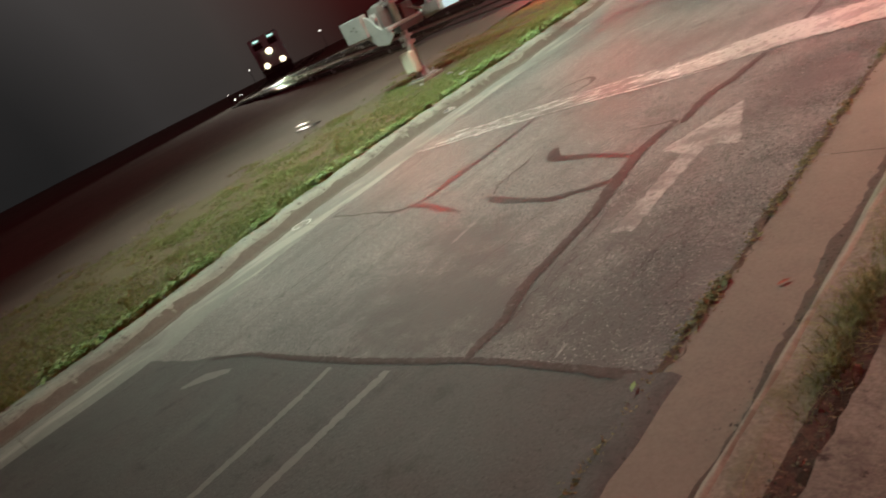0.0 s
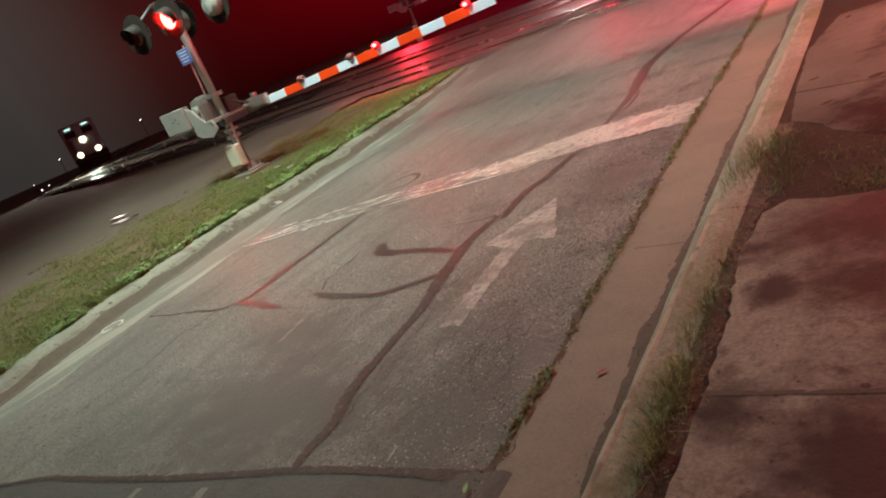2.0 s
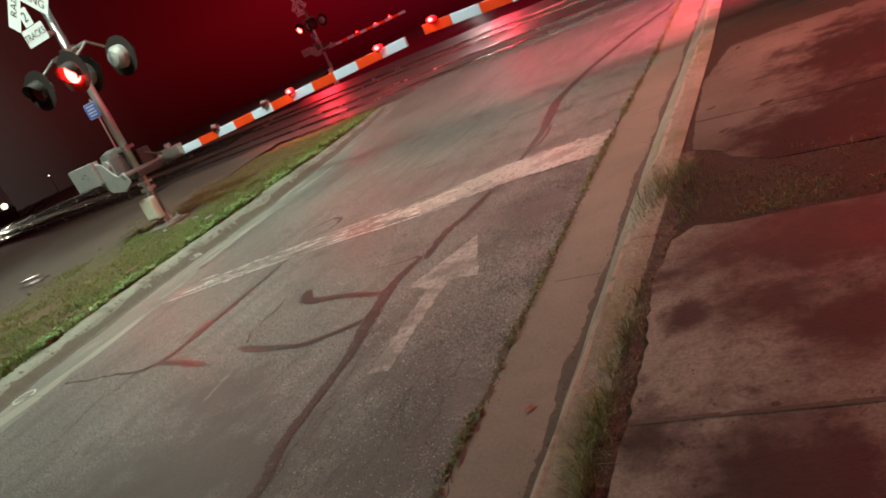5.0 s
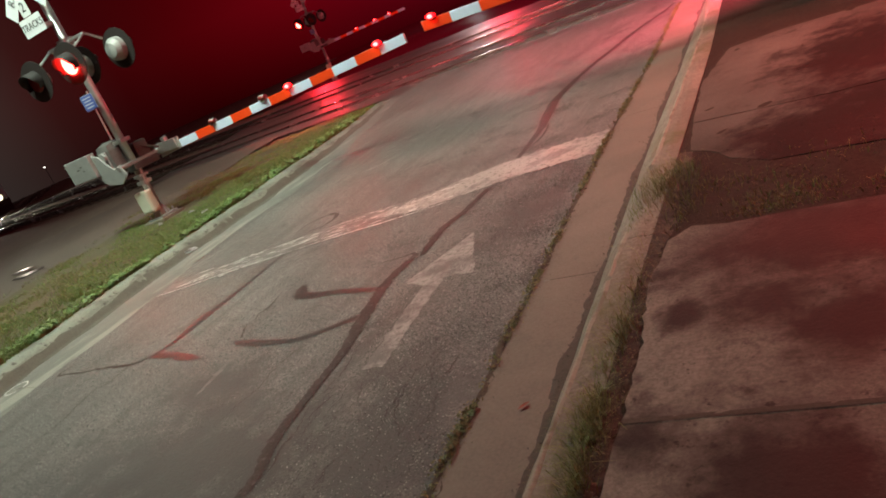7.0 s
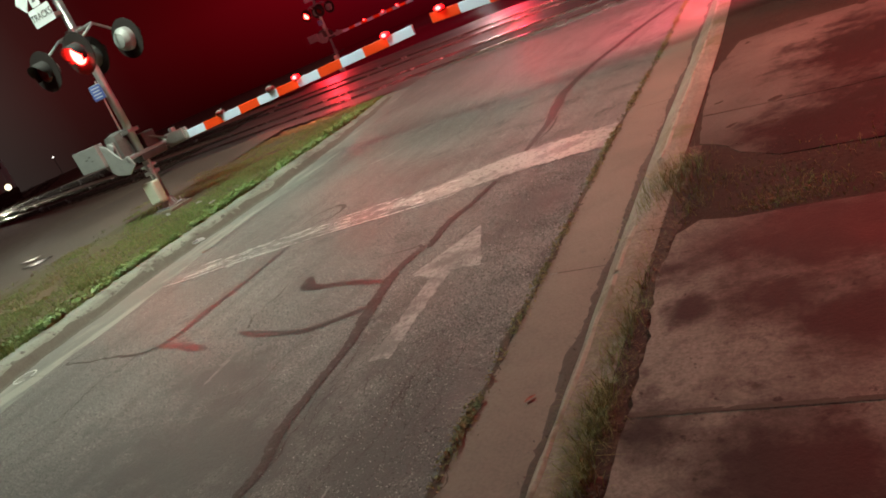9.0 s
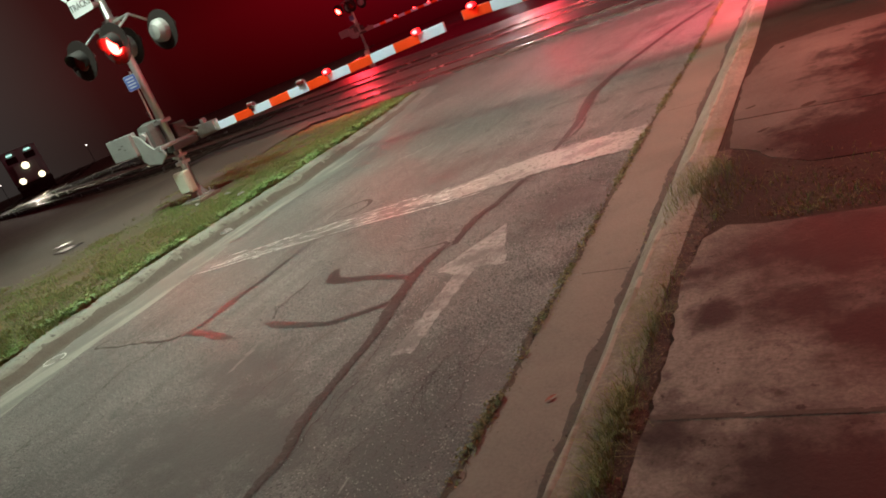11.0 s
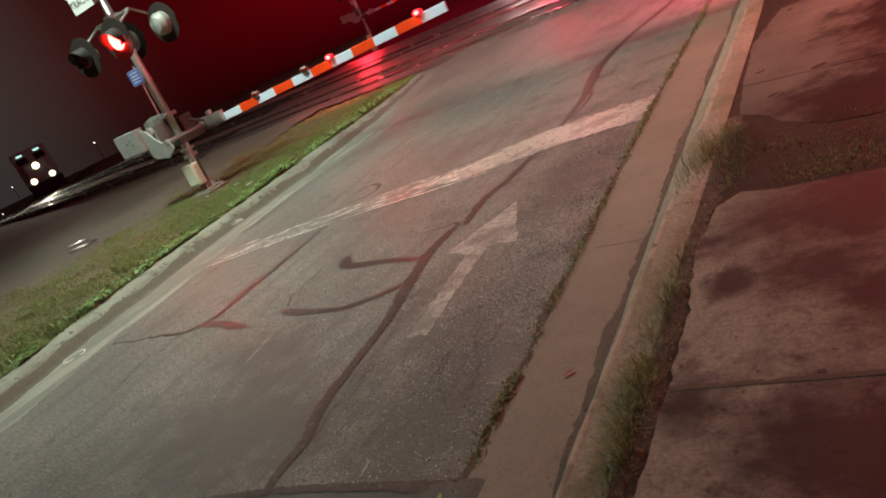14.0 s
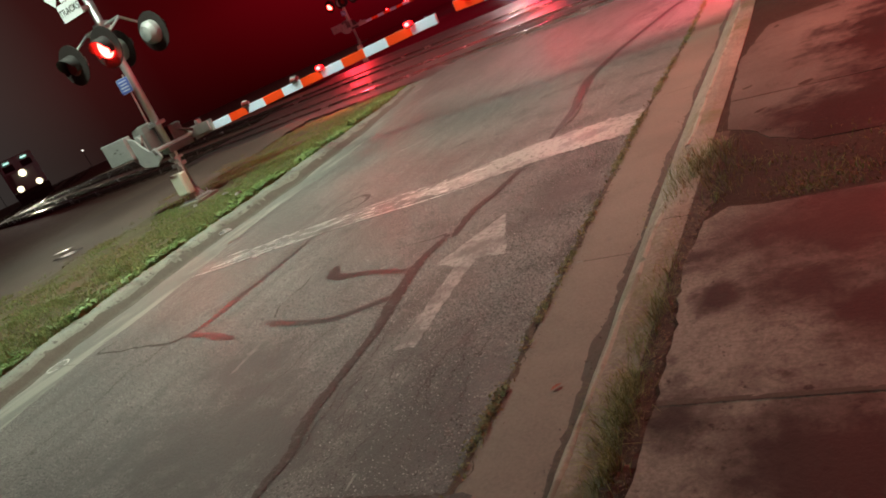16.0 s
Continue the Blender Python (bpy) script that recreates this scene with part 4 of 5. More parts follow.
blades("kerb_tuft", sp[::3], OLIVE, (0.03, 0.13), 0.0026, 1.1, 17, lambda x, y: 0.11, "shaggy tuft of grass overgrowing the kerb", "grass tuft")
blades("kerb_tuft", sp[1::3] + sp[2::3], DRY, (0.03, 0.14), 0.0026, 1.1, 7, lambda x, y: 0.11, "shaggy tuft of grass overgrowing the kerb", "grass tuft")
sp = []
while len(sp) < 1900:
    y = r.uniform(0.5, 3.45)
    x = r.gauss((lerp_line(KERB_BACK, y) - 0.005), 0.04)
    thick = math.exp(-((y - 1.85) / 0.32) ** 2) + 0.45 * math.exp(-((y - 2.5) / 0.28) ** 2) + 0.05
    if thick > r.random() and noise.noise((2, y * 9, 41)) > r.uniform(-0.6, 0.3):
        sp.append((x - 0.02, y))
blades("joint_grass", sp[::2], OLIVE, (0.02, 0.075), 0.0019, 1.9, 8, lambda x, y: 0.12, "sparse grass growing in the joint behind the kerb")
blades("joint_grass", sp[1::2], DRY, (0.02, 0.06), 0.0019, 2.0, 28, lambda x, y: 0.12, "withered grass growing in the joint behind the kerb")
sp = []
for cx, cy, n, sx, sy in ((-1.065, 2.02, 170, 0.022, 0.07), (-1.055, 1.84, 150, 0.02, 0.07), (-1.035, 1.62, 150, 0.02, 0.06), (-1.075, 2.45, 80, 0.02, 0.08), (-1.09, 2.8, 40, 0.02, 0.06)):
    sp += [(r.gauss(cx, sx), r.gauss(cy, sy)) for _ in range(n)]
blades("joint_tuft", sp, OLIVE, (0.035, 0.11), 0.0024, 1.1, 88, lambda x, y: 0.125, "splayed green tufts of grass in the kerb joint", "grass tuft")
sp = []
while len(sp) < 2600:
    y = 3.42 + abs(r.gauss(0, 0.3))
    x = r.uniform(-1.05, 1.0)
    if noise.noise((x * 3, y * 3, 44)) > r.uniform(-0.4, 0.4) and y < 4.3:
        sp.append((x, y))
blades("strip_grass", sp[::3], GRASS, (0.01, 0.04), 0.004, 1.8, 19, lambda x, y: 0.12, "thin trampled grass between pavement and driveway")
blades("strip_grass", sp[1::3] + sp[2::3], DRY, (0.006, 0.03), 0.004, 2.2, 9, lambda x, y: 0.12, "thin trampled grass between pavement and driveway")
sp = []
while len(sp) < 900:
    y = r.uniform(0.5, 12.5)
    x = lerp_line(ASPHALT_R, y) + r.gauss(-0.015, 0.02)
    if noise.noise((7, y * 1.8, 50)) > r.uniform(-0.3, 0.45):
        sp.append((x, y))
blades("gutter_grass", sp, DRY, (0.008, 0.035), 0.005, 1.2, 10, lambda x, y: 0.0, "tiny weeds along the edge of the asphalt")
leaves("gutter_debris", [(lerp_line(ASPHALT_R, y) + r.gauss(-0.02, 0.035), y, 0.008) for y in [r.uniform(0.6, 9) for _ in range(1800)]], SILT, (0.002, 0.005), 12, label="fine dry debris along the asphalt edge", cat="debris")
leaves("kerb_debris", [(lerp_line(KERB_FOOT, y) - abs(r.gauss(0, 0.03)), y, 0.012) for y in [r.uniform(0.6, 8) for _ in range(700)]], SILT, (0.003, 0.008), 13, label="dark leaf crumbs along the foot of the kerb", cat="debris")


tagged(strip("edge_moss", [(y, x - 0.045 - 0.025 * noise.noise((1, y * 2.3, 70)) - 0.02 * noise.noise((1, y * 9.0, 71))) for y, x in [(k * 0.05, lerp_line(ASPHALT_R, k * 0.05)) for k in range(0, 250)]],
             [(y, x + 0.006 + 0.012 * noise.noise((5, y * 7.0, 72))) for y, x in [(k * 0.05, lerp_line(ASPHALT_R, k * 0.05)) for k in range(0, 250)]], 0, 12.4, 0.008, DIRT, step=0.025, across=4, jitter=0.045,
             zf=lambda x, y, u: (0.004 + 0.007 * noise.noise((x * 45, y * 45, 3))) if 0 < u < 1 else -0.014 + 0.018 * u), "dark moss and grit along the asphalt edge", "moss", kind="structure")
strip("gutter_silt", [(y, x - 0.075 - 0.02 * math.sin(y * 3.1) - 0.012 * math.sin(y * 8.3)) for y, x in [(k * 0.25, lerp_line(KERB_FOOT, k * 0.25)) for k in range(-8, 50)]], [(y, x + 0.04) for y, x in KERB_FOOT], -2, 12.2, 0.01, SILT, step=0.04, across=4, jitter=0.05,
      zf=lambda x, y, u: 0.001 + 0.011 * u + 0.003 * noise.noise((x * 20, y * 20, 1)) if u else -0.004)
# shade of the kerb face painted as a dark strip, with dirt at the foot
WEST_SHADE_GRIME = material("kerb_shade_and_grime", [(0.08, 0.077, 0.062), (0.135, 0.13, 0.108)], scale=8, rough=(0.8, 0.95), bump=0.6, grain=50)
west_line = [(k * 0.1, lerp_line(LEFT_FOOT, k * 0.1)) for k in range(-10, 128)]


def shade_grime_z(x, y, u):
    """Lies on the gutter and climbs the battered face of the west kerb."""
    up = max(0.0, lerp_line(LEFT_FOOT, y) - x)
    low = 1.0 if y < 8.4 else max(0.18, 1.0 - (y - 8.4) / 4.6)
    return (0.017 + 0.092 * low * up / 0.1008 if up else 0.013) - (0.012 if u in (0, 1) else 0.0) + 0.003 * noise.noise((x * 25, y * 25, 1))


tagged(strip("kerb_grime", [(y, x - 0.085 - 0.045 * noise.noise((8, y * 1.7, 6)) - 0.02 * noise.noise((8, y * 8.0, 9))) for y, x in west_line],
             [(y, x + 0.05 + 0.07 * noise.noise((4, y * 1.3, 6)) + 0.03 * noise.noise((4, y * 6.0, 9))) for y, x in west_line], -0.9, 12.6, 0.01, WEST_SHADE_GRIME, step=0.04, across=10, jitter=0.03, zf=shade_grime_z),
       "painted dark shade on the pale kerb face, grime at its foot", "silt", kind="structure")
tagged(bpy.data.objects["gutter_silt"], "dark silt washed against the kerb foot", "silt", kind="structure")


GRIT = leafy("asphalt_grit", [(0.02, 0.019, 0.018), (0.06, 0.057, 0.054), (0.12, 0.115, 0.108), (0.3, 0.29, 0.275), (0.5, 0.49, 0.47)], 0.7)
gr_ = []
while len(gr_) < 17000:
    y = r.uniform(1.6, 6.0)
    x = lerp_line(ASPHALT_R, y) - abs(r.gauss(0, 0.45)) - 0.02
    if noise.noise((x * 2.5, y * 2.5, 60)) > r.uniform(-0.5, 0.4):
        gr_.append((x, y, road_z(x, y) + 0.003))
leaves("asphalt_grit", gr_, GRIT, (0.002, 0.0062), 21, label="loose stone chips on the worn asphalt", cat="grit")


def loose_leaf(x, y, z, s, turn, mat, label):
    bm = bmesh.new()
    prof = [(0, -1, 0), (0.3, -0.35, 0.12), (0.28, 0.3, 0.1), (0, 1, 0.05), (-0.28, 0.3, 0.14), (-0.3, -0.35, 0.1)]
    rim = [bm.verts.new((px * s, py * s, pz * s)) for px, py, pz in prof]
    bm.faces.new(rim)
    ob = put("fallen_leaf", bm, mat)
    ob.matrix_world = pose(x, y, z, 0, 0, turn)
    tagged(ob, label, "leaf")


loose_leaf(-1.48, 2.22, 0.012, 0.032, -38, LEAF_RED, "small curled red-brown leaf on the gutter")
loose_leaf(-1.42, 3.62, 0.012, 0.03, 50, DRY, "small pale dry leaf on the gutter")
loose_leaf(-1.47, 3.75, 0.012, 0.022, 10, DRY, "small pale dry leaf on the gutter")
loose_leaf(-1.30, 2.02, 0.012, 0.025, 60, DRY, "small pale dry leaf on the gutter")
loose_leaf(-1.73, 1.50, 0.03, 0.03, 20, WEED, "small green leaf on the dark asphalt")


SCRAP = material("crumpled_plastic", [(0.2, 0.205, 0.2), (0.42, 0.425, 0.42)], scale=9, rough=(0.3, 0.45), bump=0.2, grain=40)


def litter_scrap(x, y, z, size, seed, label):
    """A crumpled scrap of white plastic."""
    bm = bmesh.new()
    bmesh.ops.create_icosphere(bm, subdivisions=3, radius=size)
    for v in bm.verts:
        k = 1 + 0.9 * noise.noise(v.co * (1.6 / size) + Vector((seed, 0, 0))) + 0.4 * noise.noise(v.co * (4 / size) + Vector((0, seed, 0)))
        v.co = Vector((v.co.x * k * 1.3, v.co.y * k * 0.7, max(-0.1 * size, v.co.z * k * 0.5)))
    ob = put("plastic_scrap", bm, SCRAP)
    ob.matrix_world = pose(x, y, z, 0, 0, seed * 47)
    tagged(ob, label, "litter", group="litter by the verge")


litter_scrap(-6.81, 5.46, 0.125, 0.05, 1, "crumpled white plastic scrap lying on the pale kerb")
litter_scrap(-8.33, 7.25, 0.14, 0.04, 2, "small white plastic scrap in the verge grass")
litter_scrap(-9.37, 7.29, 0.14, 0.04, 3, "small white plastic scrap beside the signal footing")
litter_scrap(-8.88, 7.5, 0.14, 0.035, 4, "small white plastic scrap beside the signal footing")


# ---- railway ----
def track_y(x, y0):
    d = max(0.0, -x - 16)
    return y0 + 0.0085 * d * d * (1 if d < 47 else 0) + (0 if d < 47 else 0.0085 * 47 * 47 + 0.8 * (d - 47))


def rail_z(x, y):
    return ground_z(x, y) + 0.13


def make_track(y0):
    holder = tagged(new("railway_track"), "pair of shiny steel rails on dark sleepers", "railway track", kind="structure")
    xs = list(np.arange(-90, 26, 1.0))
    for off in (-0.75, 0.75):
        vs, fs = [], []
        for x in xs:
            y = track_y(x, y0)
            t = Vector((1.0, (track_y(x + 0.5, y0) - track_y(x - 0.5, y0)), 0)).normalized()
            nx, ny = -t.y, t.x
            z = rail_z(x, y)
            for s, zz in ((-0.07, -0.15), (-0.012, -0.11), (-0.012, -0.04), (-0.036, -0.03), (-0.034, 0.0), (0.034, 0.0), (0.036, -0.03), (0.012, -0.04), (0.012, -0.11), (0.07, -0.15)):
                vs.append((x + nx * (off + s), y + ny * (off + s), z + zz))
        for i in range(len(xs) - 1):
            for j in range(9):
                fs.append((i * 10 + j, (i + 1) * 10 + j, (i + 1) * 10 + j + 1, i * 10 + j + 1))
        raw("rail", vs, fs, STEEL, holder)
    bm = bmesh.new()
    for k in range(150):
        x = -85 + k * 0.5
        if x > -10:
            break
        y = track_y(x, y0)
        ang = math.atan2(track_y(x + 0.5, y0) - track_y(x - 0.5, y0), 1.0)
        m = Matrix.Translation((x, y, rail_z(x, y) - 0.2)) @ Matrix.Rotation(ang, 4, "Z") @ Matrix.Diagonal((0.22, 2.5, 0.16, 1))
        bmesh.ops.create_cube(bm, size=1, matrix=m)
    ob = part("sleeper_row", bm, WOOD, holder)
    ob["kind"] = "stuff"


make_track(15.2)
make_track(19.3)
tagged(strip("crossing_surface", [(13.0, -17), (14.5, -17), (24, -19)], [(13.0, 12), (24, 12)], 13.3, 24, 0, WET, step=0.3, across=60,
             zf=lambda x, y, u: 0.02 + 0.03 * noise.noise((x * 0.5, y * 0.5, 2)) - (0.09 if y < 15.3 and x > -8.5 else 0.0)), "wet dark surface of the level crossing", "crossing", kind="structure")
# added sheet wider than the road, mirror-smooth so reflected sky covers dark ground
FAR_MIRROR = material("wet_sky_mirror", [(0.02, 0.018, 0.018), (0.035, 0.032, 0.03)], scale=0.3, rough=(0.05, 0.14), bump=0.0)
tagged(strip("road_beyond", [(24, -30), (60, -44), (260, -160)], [(24, 12), (260, 60)], 24, 260, 0, FAR_MIRROR, step=2, across=20, zf=lambda x, y, u: ground_z(x, y) + 0.06), "wide wet sheet added beyond the tracks to mirror the sky glow", "road", kind="structure")


def puddle(cx, cy, a, b, turn):
    bm = bmesh.new()
    vs = []
    for i in range(40):
        t = i / 40 * 6.283
        k = 1 + 0.3 * noise.noise((math.cos(t) * 1.5, math.sin(t) * 1.5, cx))
        v = Matrix.Rotation(radians(turn), 2) @ Vector((a * k * math.cos(t), b * k * math.sin(t)))
        vs.append(bm.verts.new((cx + v.x, cy + v.y, 0.098)))
    bm.faces.new(vs)
    ob = put("puddle", bm, WATER)
    tagged(ob, "shallow rain puddle on the gravel", "puddle", kind="structure")


WATER = material("puddle_water", [(0.012, 0.011, 0.01), (0.02, 0.018, 0.016)], scale=3, rough=(0.05, 0.12), bump=0.03, grain=6)
puddle(-12.45, 6.9, 0.32, 0.16, 20)
puddle(-13.2, 7.25, 0.25, 0.1, 20)


# ---- crossing signals ----
def lettering(name, text, size, m, mat, parent):
    cu = bpy.data.curves.new(name, "FONT")
    cu.body, cu.size, cu.align_x, cu.align_y, cu.extrude = text, size, "CENTER", "CENTER", 0.001
    cu.resolution_u = 3
    tmp = bpy.data.objects.new(name, cu)
    me = bpy.data.meshes.new_from_object(tmp)
    bpy.data.objects.remove(tmp)
    me.materials.append(mat)
    ob = new(name, me)
    ob.parent = parent
    ob.matrix_local = m
    return ob


def plate(w, h, t=0.006, r=0.02):
    bm = bmesh.new()
    vs = []
    for cx, cy, a0 in ((w / 2 - r, h / 2 - r, 0), (-w / 2 + r, h / 2 - r, 90), (-w / 2 + r, -h / 2 + r, 180), (w / 2 - r, -h / 2 + r, 270)):
        for k in range(5):
            a = radians(a0 + 22.5 * k)
            vs.append(bm.verts.new((cx + r * math.cos(a), cy + r * math.sin(a), 0)))
    f = bm.faces.new(vs)
    ex = bmesh.ops.extrude_face_region(bm, geom=[f])
    for g in ex["geom"]:
        if isinstance(g, bmesh.types.BMVert):
            g.co.z -= t
    return bm


FACE = pose(0, 0, 0, 90, 0, 0)          # a plate in the xy plane turned to face -y


def light_unit(parent, x, y, z, toward, lit, tilt=0):
    """Flashing light: dark round background, housing behind, lens and visor."""
    m = pose(x, y, z, 90 + tilt, 0, 0 if toward < 0 else 180)
    u = new("flashing_light")
    u.parent = parent
    u.matrix_local = m
    u["label"] = "round black flashing light with a hood"
    bm = bmesh.new()
    bmesh.ops.create_circle(bm, cap_ends=True, segments=40, radius=0.30)
    ex = bmesh.ops.extrude_face_region(bm, geom=bm.faces[:])
    for g in ex["geom"]:
        if isinstance(g, bmesh.types.BMVert):
            g.co.z -= 0.012
    part("background_disc", bm, BLACK, u)
    bm = bmesh.new()
    for z0, z1, r0, r1 in ((-0.01, -0.10, 0.175, 0.17), (-0.10, -0.17, 0.17, 0.11), (-0.17, -0.185, 0.11, 0.03)):
        tube((0, 0, z0), (0, 0, z1), r0, r1, 24, bm)
    part("housing", bm, CASTING, u, "grey cast housing")
    bm = bmesh.new()
    bmesh.ops.create_uvsphere(bm, u_segments=28, v_segments=12, radius=0.15)
    for v in list(bm.verts):
        v.co.z *= 0.3
    bmesh.ops.delete(bm, geom=[v for v in bm.verts if v.co.z < -0.001], context="VERTS")
    for v in bm.verts:
        v.co.z += 0.012
    part("lens", bm, RED_ON if lit else LENS_DARK, u, "lit red lens" if lit else "dark red lens", smooth=True)
    # hood: long above, cut back below
    vs, fs, n = [], [], 30
    for i in range(n + 1):
        a = radians(-30 + 240 * i / n)
        deep = 0.20 * (0.45 + 0.55 * max(0.0, math.sin(a)) ** 0.5)
        for rr, zz in ((0.165, 0.0), (0.160, deep), (0.155, deep), (0.158, 0.0)):
            vs.append((rr * math.cos(a), rr * math.sin(a) - (0.03 if zz else 0), zz + 0.002))
    for i in range(n):
        for j in range(3):
            fs.append((i * 4 + j, i * 4 + j + 1, (i + 1) * 4 + j + 1, (i + 1) * 4 + j))
    raw("hood", vs, fs, HOOD, u, smooth=True)
    return u


def gate_arm(parent, sgn, y, z0, z1, x0, xs, step, first_white, lamps, n=11):
    """The striped arm. x measured from the pole; sgn is the side to which it reaches."""
    arm = new("gate_arm")
    arm.parent = parent
    arm["label"] = "lowered red and white striped gate arm"
    end = xs + step * n

    def zat(x):
        return z0 + (z1 - z0) * (x - xs) / (end - xs)

    def seg(a, b, h0, h1, t, lift=0.0):
        bm = bmesh.new()
        q = []
        for x, h in ((a, h0), (b, h1)):
            for dy, dz in ((-t / 2, -h / 2), (t / 2, -h / 2), (t / 2, h / 2), (-t / 2, h / 2)):
                q.append(bm.verts.new((sgn * x, y + dy, zat(x) + dz + lift)))
        for f in ((0, 1, 5, 4), (1, 2, 6, 5), (2, 3, 7, 6), (3, 0, 4, 7), (3, 2, 1, 0), (4, 5, 6, 7)):
            bm.faces.new([q[i] for i in f])
        bmesh.ops.recalc_face_normals(bm, faces=bm.faces[:])
        bmesh.ops.bevel(bm, geom=bm.edges[:], offset=0.004, segments=1, affect="EDGES")
        return bm

    part("arm_root", seg(x0, xs, 0.16, 0.125, 0.06), ARM_GREY, arm, "bare grey arm root")
    for i in range(n):
        white = (i % 2 == 0) == first_white
        part("stripe", seg(xs + step * i, xs + step * (i + 1), 0.122, 0.122, 0.036), ARM_WHITE if white else ARM_RED, arm)
    for i, lit in lamps:
        x = xs + step * i
        lp = new("arm_lamp")
        lp.parent = arm
        bm = tube((sgn * (x - 0.05), y, zat(x) + 0.085), (sgn * (x + 0.05), y, zat(x) + 0.085), 0.05, 0.042, 18)
        part("lamp_body", bm, HOOD if lit else CASTING, lp)
        bm = bmesh.new()
        bmesh.ops.create_uvsphere(bm, u_segments=18, v_segments=10, radius=0.05, matrix=Matrix.Translation((sgn * x, y - 0.03, zat(x) + 0.09)) @ Matrix.Diagonal((1.4, 0.75, 0.62, 1)))
        part("lamp_lens", bm, RED_SMALL if lit else LENS_DARK, lp, "lit red lens" if lit else "dark red lens", smooth=True)
        # glowing core added so the lit lens shows an overexposed centre
        if lit:
            bm = bmesh.new()
            bmesh.ops.create_uvsphere(bm, u_segments=14, v_segments=8, radius=0.032, matrix=Matrix.Translation((sgn * x, y - 0.055, zat(x) + 0.088)) @ Matrix.Diagonal((1.2, 0.7, 0.75, 1)))
            part("bulb", bm, RED_CORE, lp, "white-hot core added in front of the lens", smooth=True)
    return arm


def crossing_signal(x, y, ground, sgn, arm_y, arm_z0, arm_z1, xs, step, first_white, lamps, lit=(True, True), label=""):
    s = tagged(new("crossing_signal"), label, "crossing signal", group="level crossing signals")
    s.location = (x, y, 0)
    g = ground
    bm = tube((0, 0, g + 0.05), (0, 0, 4.35), 0.062, 0.062, 24)
    part("pole", bm, GALV, s, "galvanised steel pole", smooth=True)
    part("pole_cap", tube((0, 0, 4.35), (0, 0, 4.40), 0.07, 0.02, 20), GALV, s)
    bm = box(-0.24, -0.24, g - 0.12, 0.24, 0.24, g + 0.03, 0.02)
    part("foundation", bm, KERB, s, "concrete footing")
    bm = box(-0.17, -0.17, g + 0.03, 0.17, 0.17, g + 0.06, 0.006)
    tube((0, 0, g + 0.06), (0, 0, g + 0.2), 0.11, 0.085, 24, bm)
    for a in range(8):
        b = radians(45 * a)
        tri = Vector((math.cos(b), math.sin(b)))
        tube((tri.x * 0.13, tri.y * 0.13, g + 0.06), (tri.x * 0.085, tri.y * 0.085, g + 0.17), 0.012, 0.008, 6, bm)
    part("base_casting", bm, CASTING, s, "cast base with ribs")
    for bx, by in ((-0.13, -0.13), (0.13, -0.13), (0.13, 0.13), (-0.13, 0.13)):
        part("anchor_bolt", tube((bx, by, g + 0.03), (bx, by, g + 0.12), 0.014, 0.014, 6), GALV, s)
    # junction box low on the pole
    jb = part("junction_box", box(-0.14, -0.20, g + 0.16, 0.13, -0.06, g + 0.52, 0.03), CREAM, s, "cream-painted junction box")
    part("box_lid", box(-0.12, -0.213, g + 0.19, 0.11, -0.198, g + 0.49, 0.006), CREAM, jb)
    part("clamp", box(-0.085, -0.085, g + 0.6, 0.085, 0.085, g + 0.66, 0.01), GALV, s)
    part("clamp", box(-0.085, -0.085, g + 0.72, 0.085, 0.085, g + 0.76, 0.01), GALV, s)
    # gate machine
    mz = arm_z0 + 0.06
    mech = part("gate_machine", box(min(-0.40 * sgn, -0.07 * sgn), -0.26, mz - 0.14, max(-0.40 * sgn, -0.07 * sgn), 0.14, mz + 0.40, 0.13), CASTING_DARK, s, "dark grey cast gate machine housing")
    part("machine_door", box(min(-0.31 * sgn, -0.15 * sgn), -0.272, mz + 0.0, max(-0.31 * sgn, -0.15 * sgn), -0.25, mz + 0.28, 0.008), CASTING, mech)
    part("shaft_cover", tube((-0.22 * sgn, -0.30, mz + 0.2), (-0.22 * sgn, -0.27, mz + 0.2), 0.06, 0.07, 20), CASTING, mech)
    part("support_bracket", box(-0.08, -0.10, mz - 0.16, 0.10, 0.42, mz - 0.05, 0.02), DARK_METAL, s)
    part("support_bracket", box(-0.05, 0.10, mz - 0.05, 0.07, 0.36, mz + 0.24, 0.03), DARK_METAL, s)
    bm = tube((0.09, -0.05, g + 0.5), (0.085, -0.03, mz - 0.14), 0.014, 0.014, 10)
    part("conduit", bm, GALV, s)
    part("conduit", tube((-0.07, -0.09, mz + 0.4), (-0.05, -0.075, 2.3), 0.012, 0.012, 10), GALV, s)
    part("linkage", tube((0.02, 0.12, mz + 0.2), (0.14, 0.46, mz + 0.02), 0.02, 0.02, 10), DARK_METAL, s)
    part("top_clip", box(0.22, arm_y - 0.05, mz + 0.05, 0.30, arm_y + 0.03, mz + 0.13, 0.012), GALV, s)
    part("clamp", box(-0.1, -0.1, mz + 0.30, 0.1, 0.1, mz + 0.36, 0.012), GALV, s)
    part("shaft", tube((0.05 * sgn, -0.34, mz - 0.03), (0.05 * sgn, arm_y + 0.06, mz - 0.03), 0.035, 0.035, 14), GALV, s)
    # counterweight arm curving up and back, with its plates
    bm = bmesh.new()
    pts = [(0.12, -0.06), (-0.06, -0.13), (-0.26, -0.06), (-0.40, 0.10), (-0.55, 0.17)]
    wide = [0.18, 0.26, 0.36, 0.40, 0.34]
    ring = []
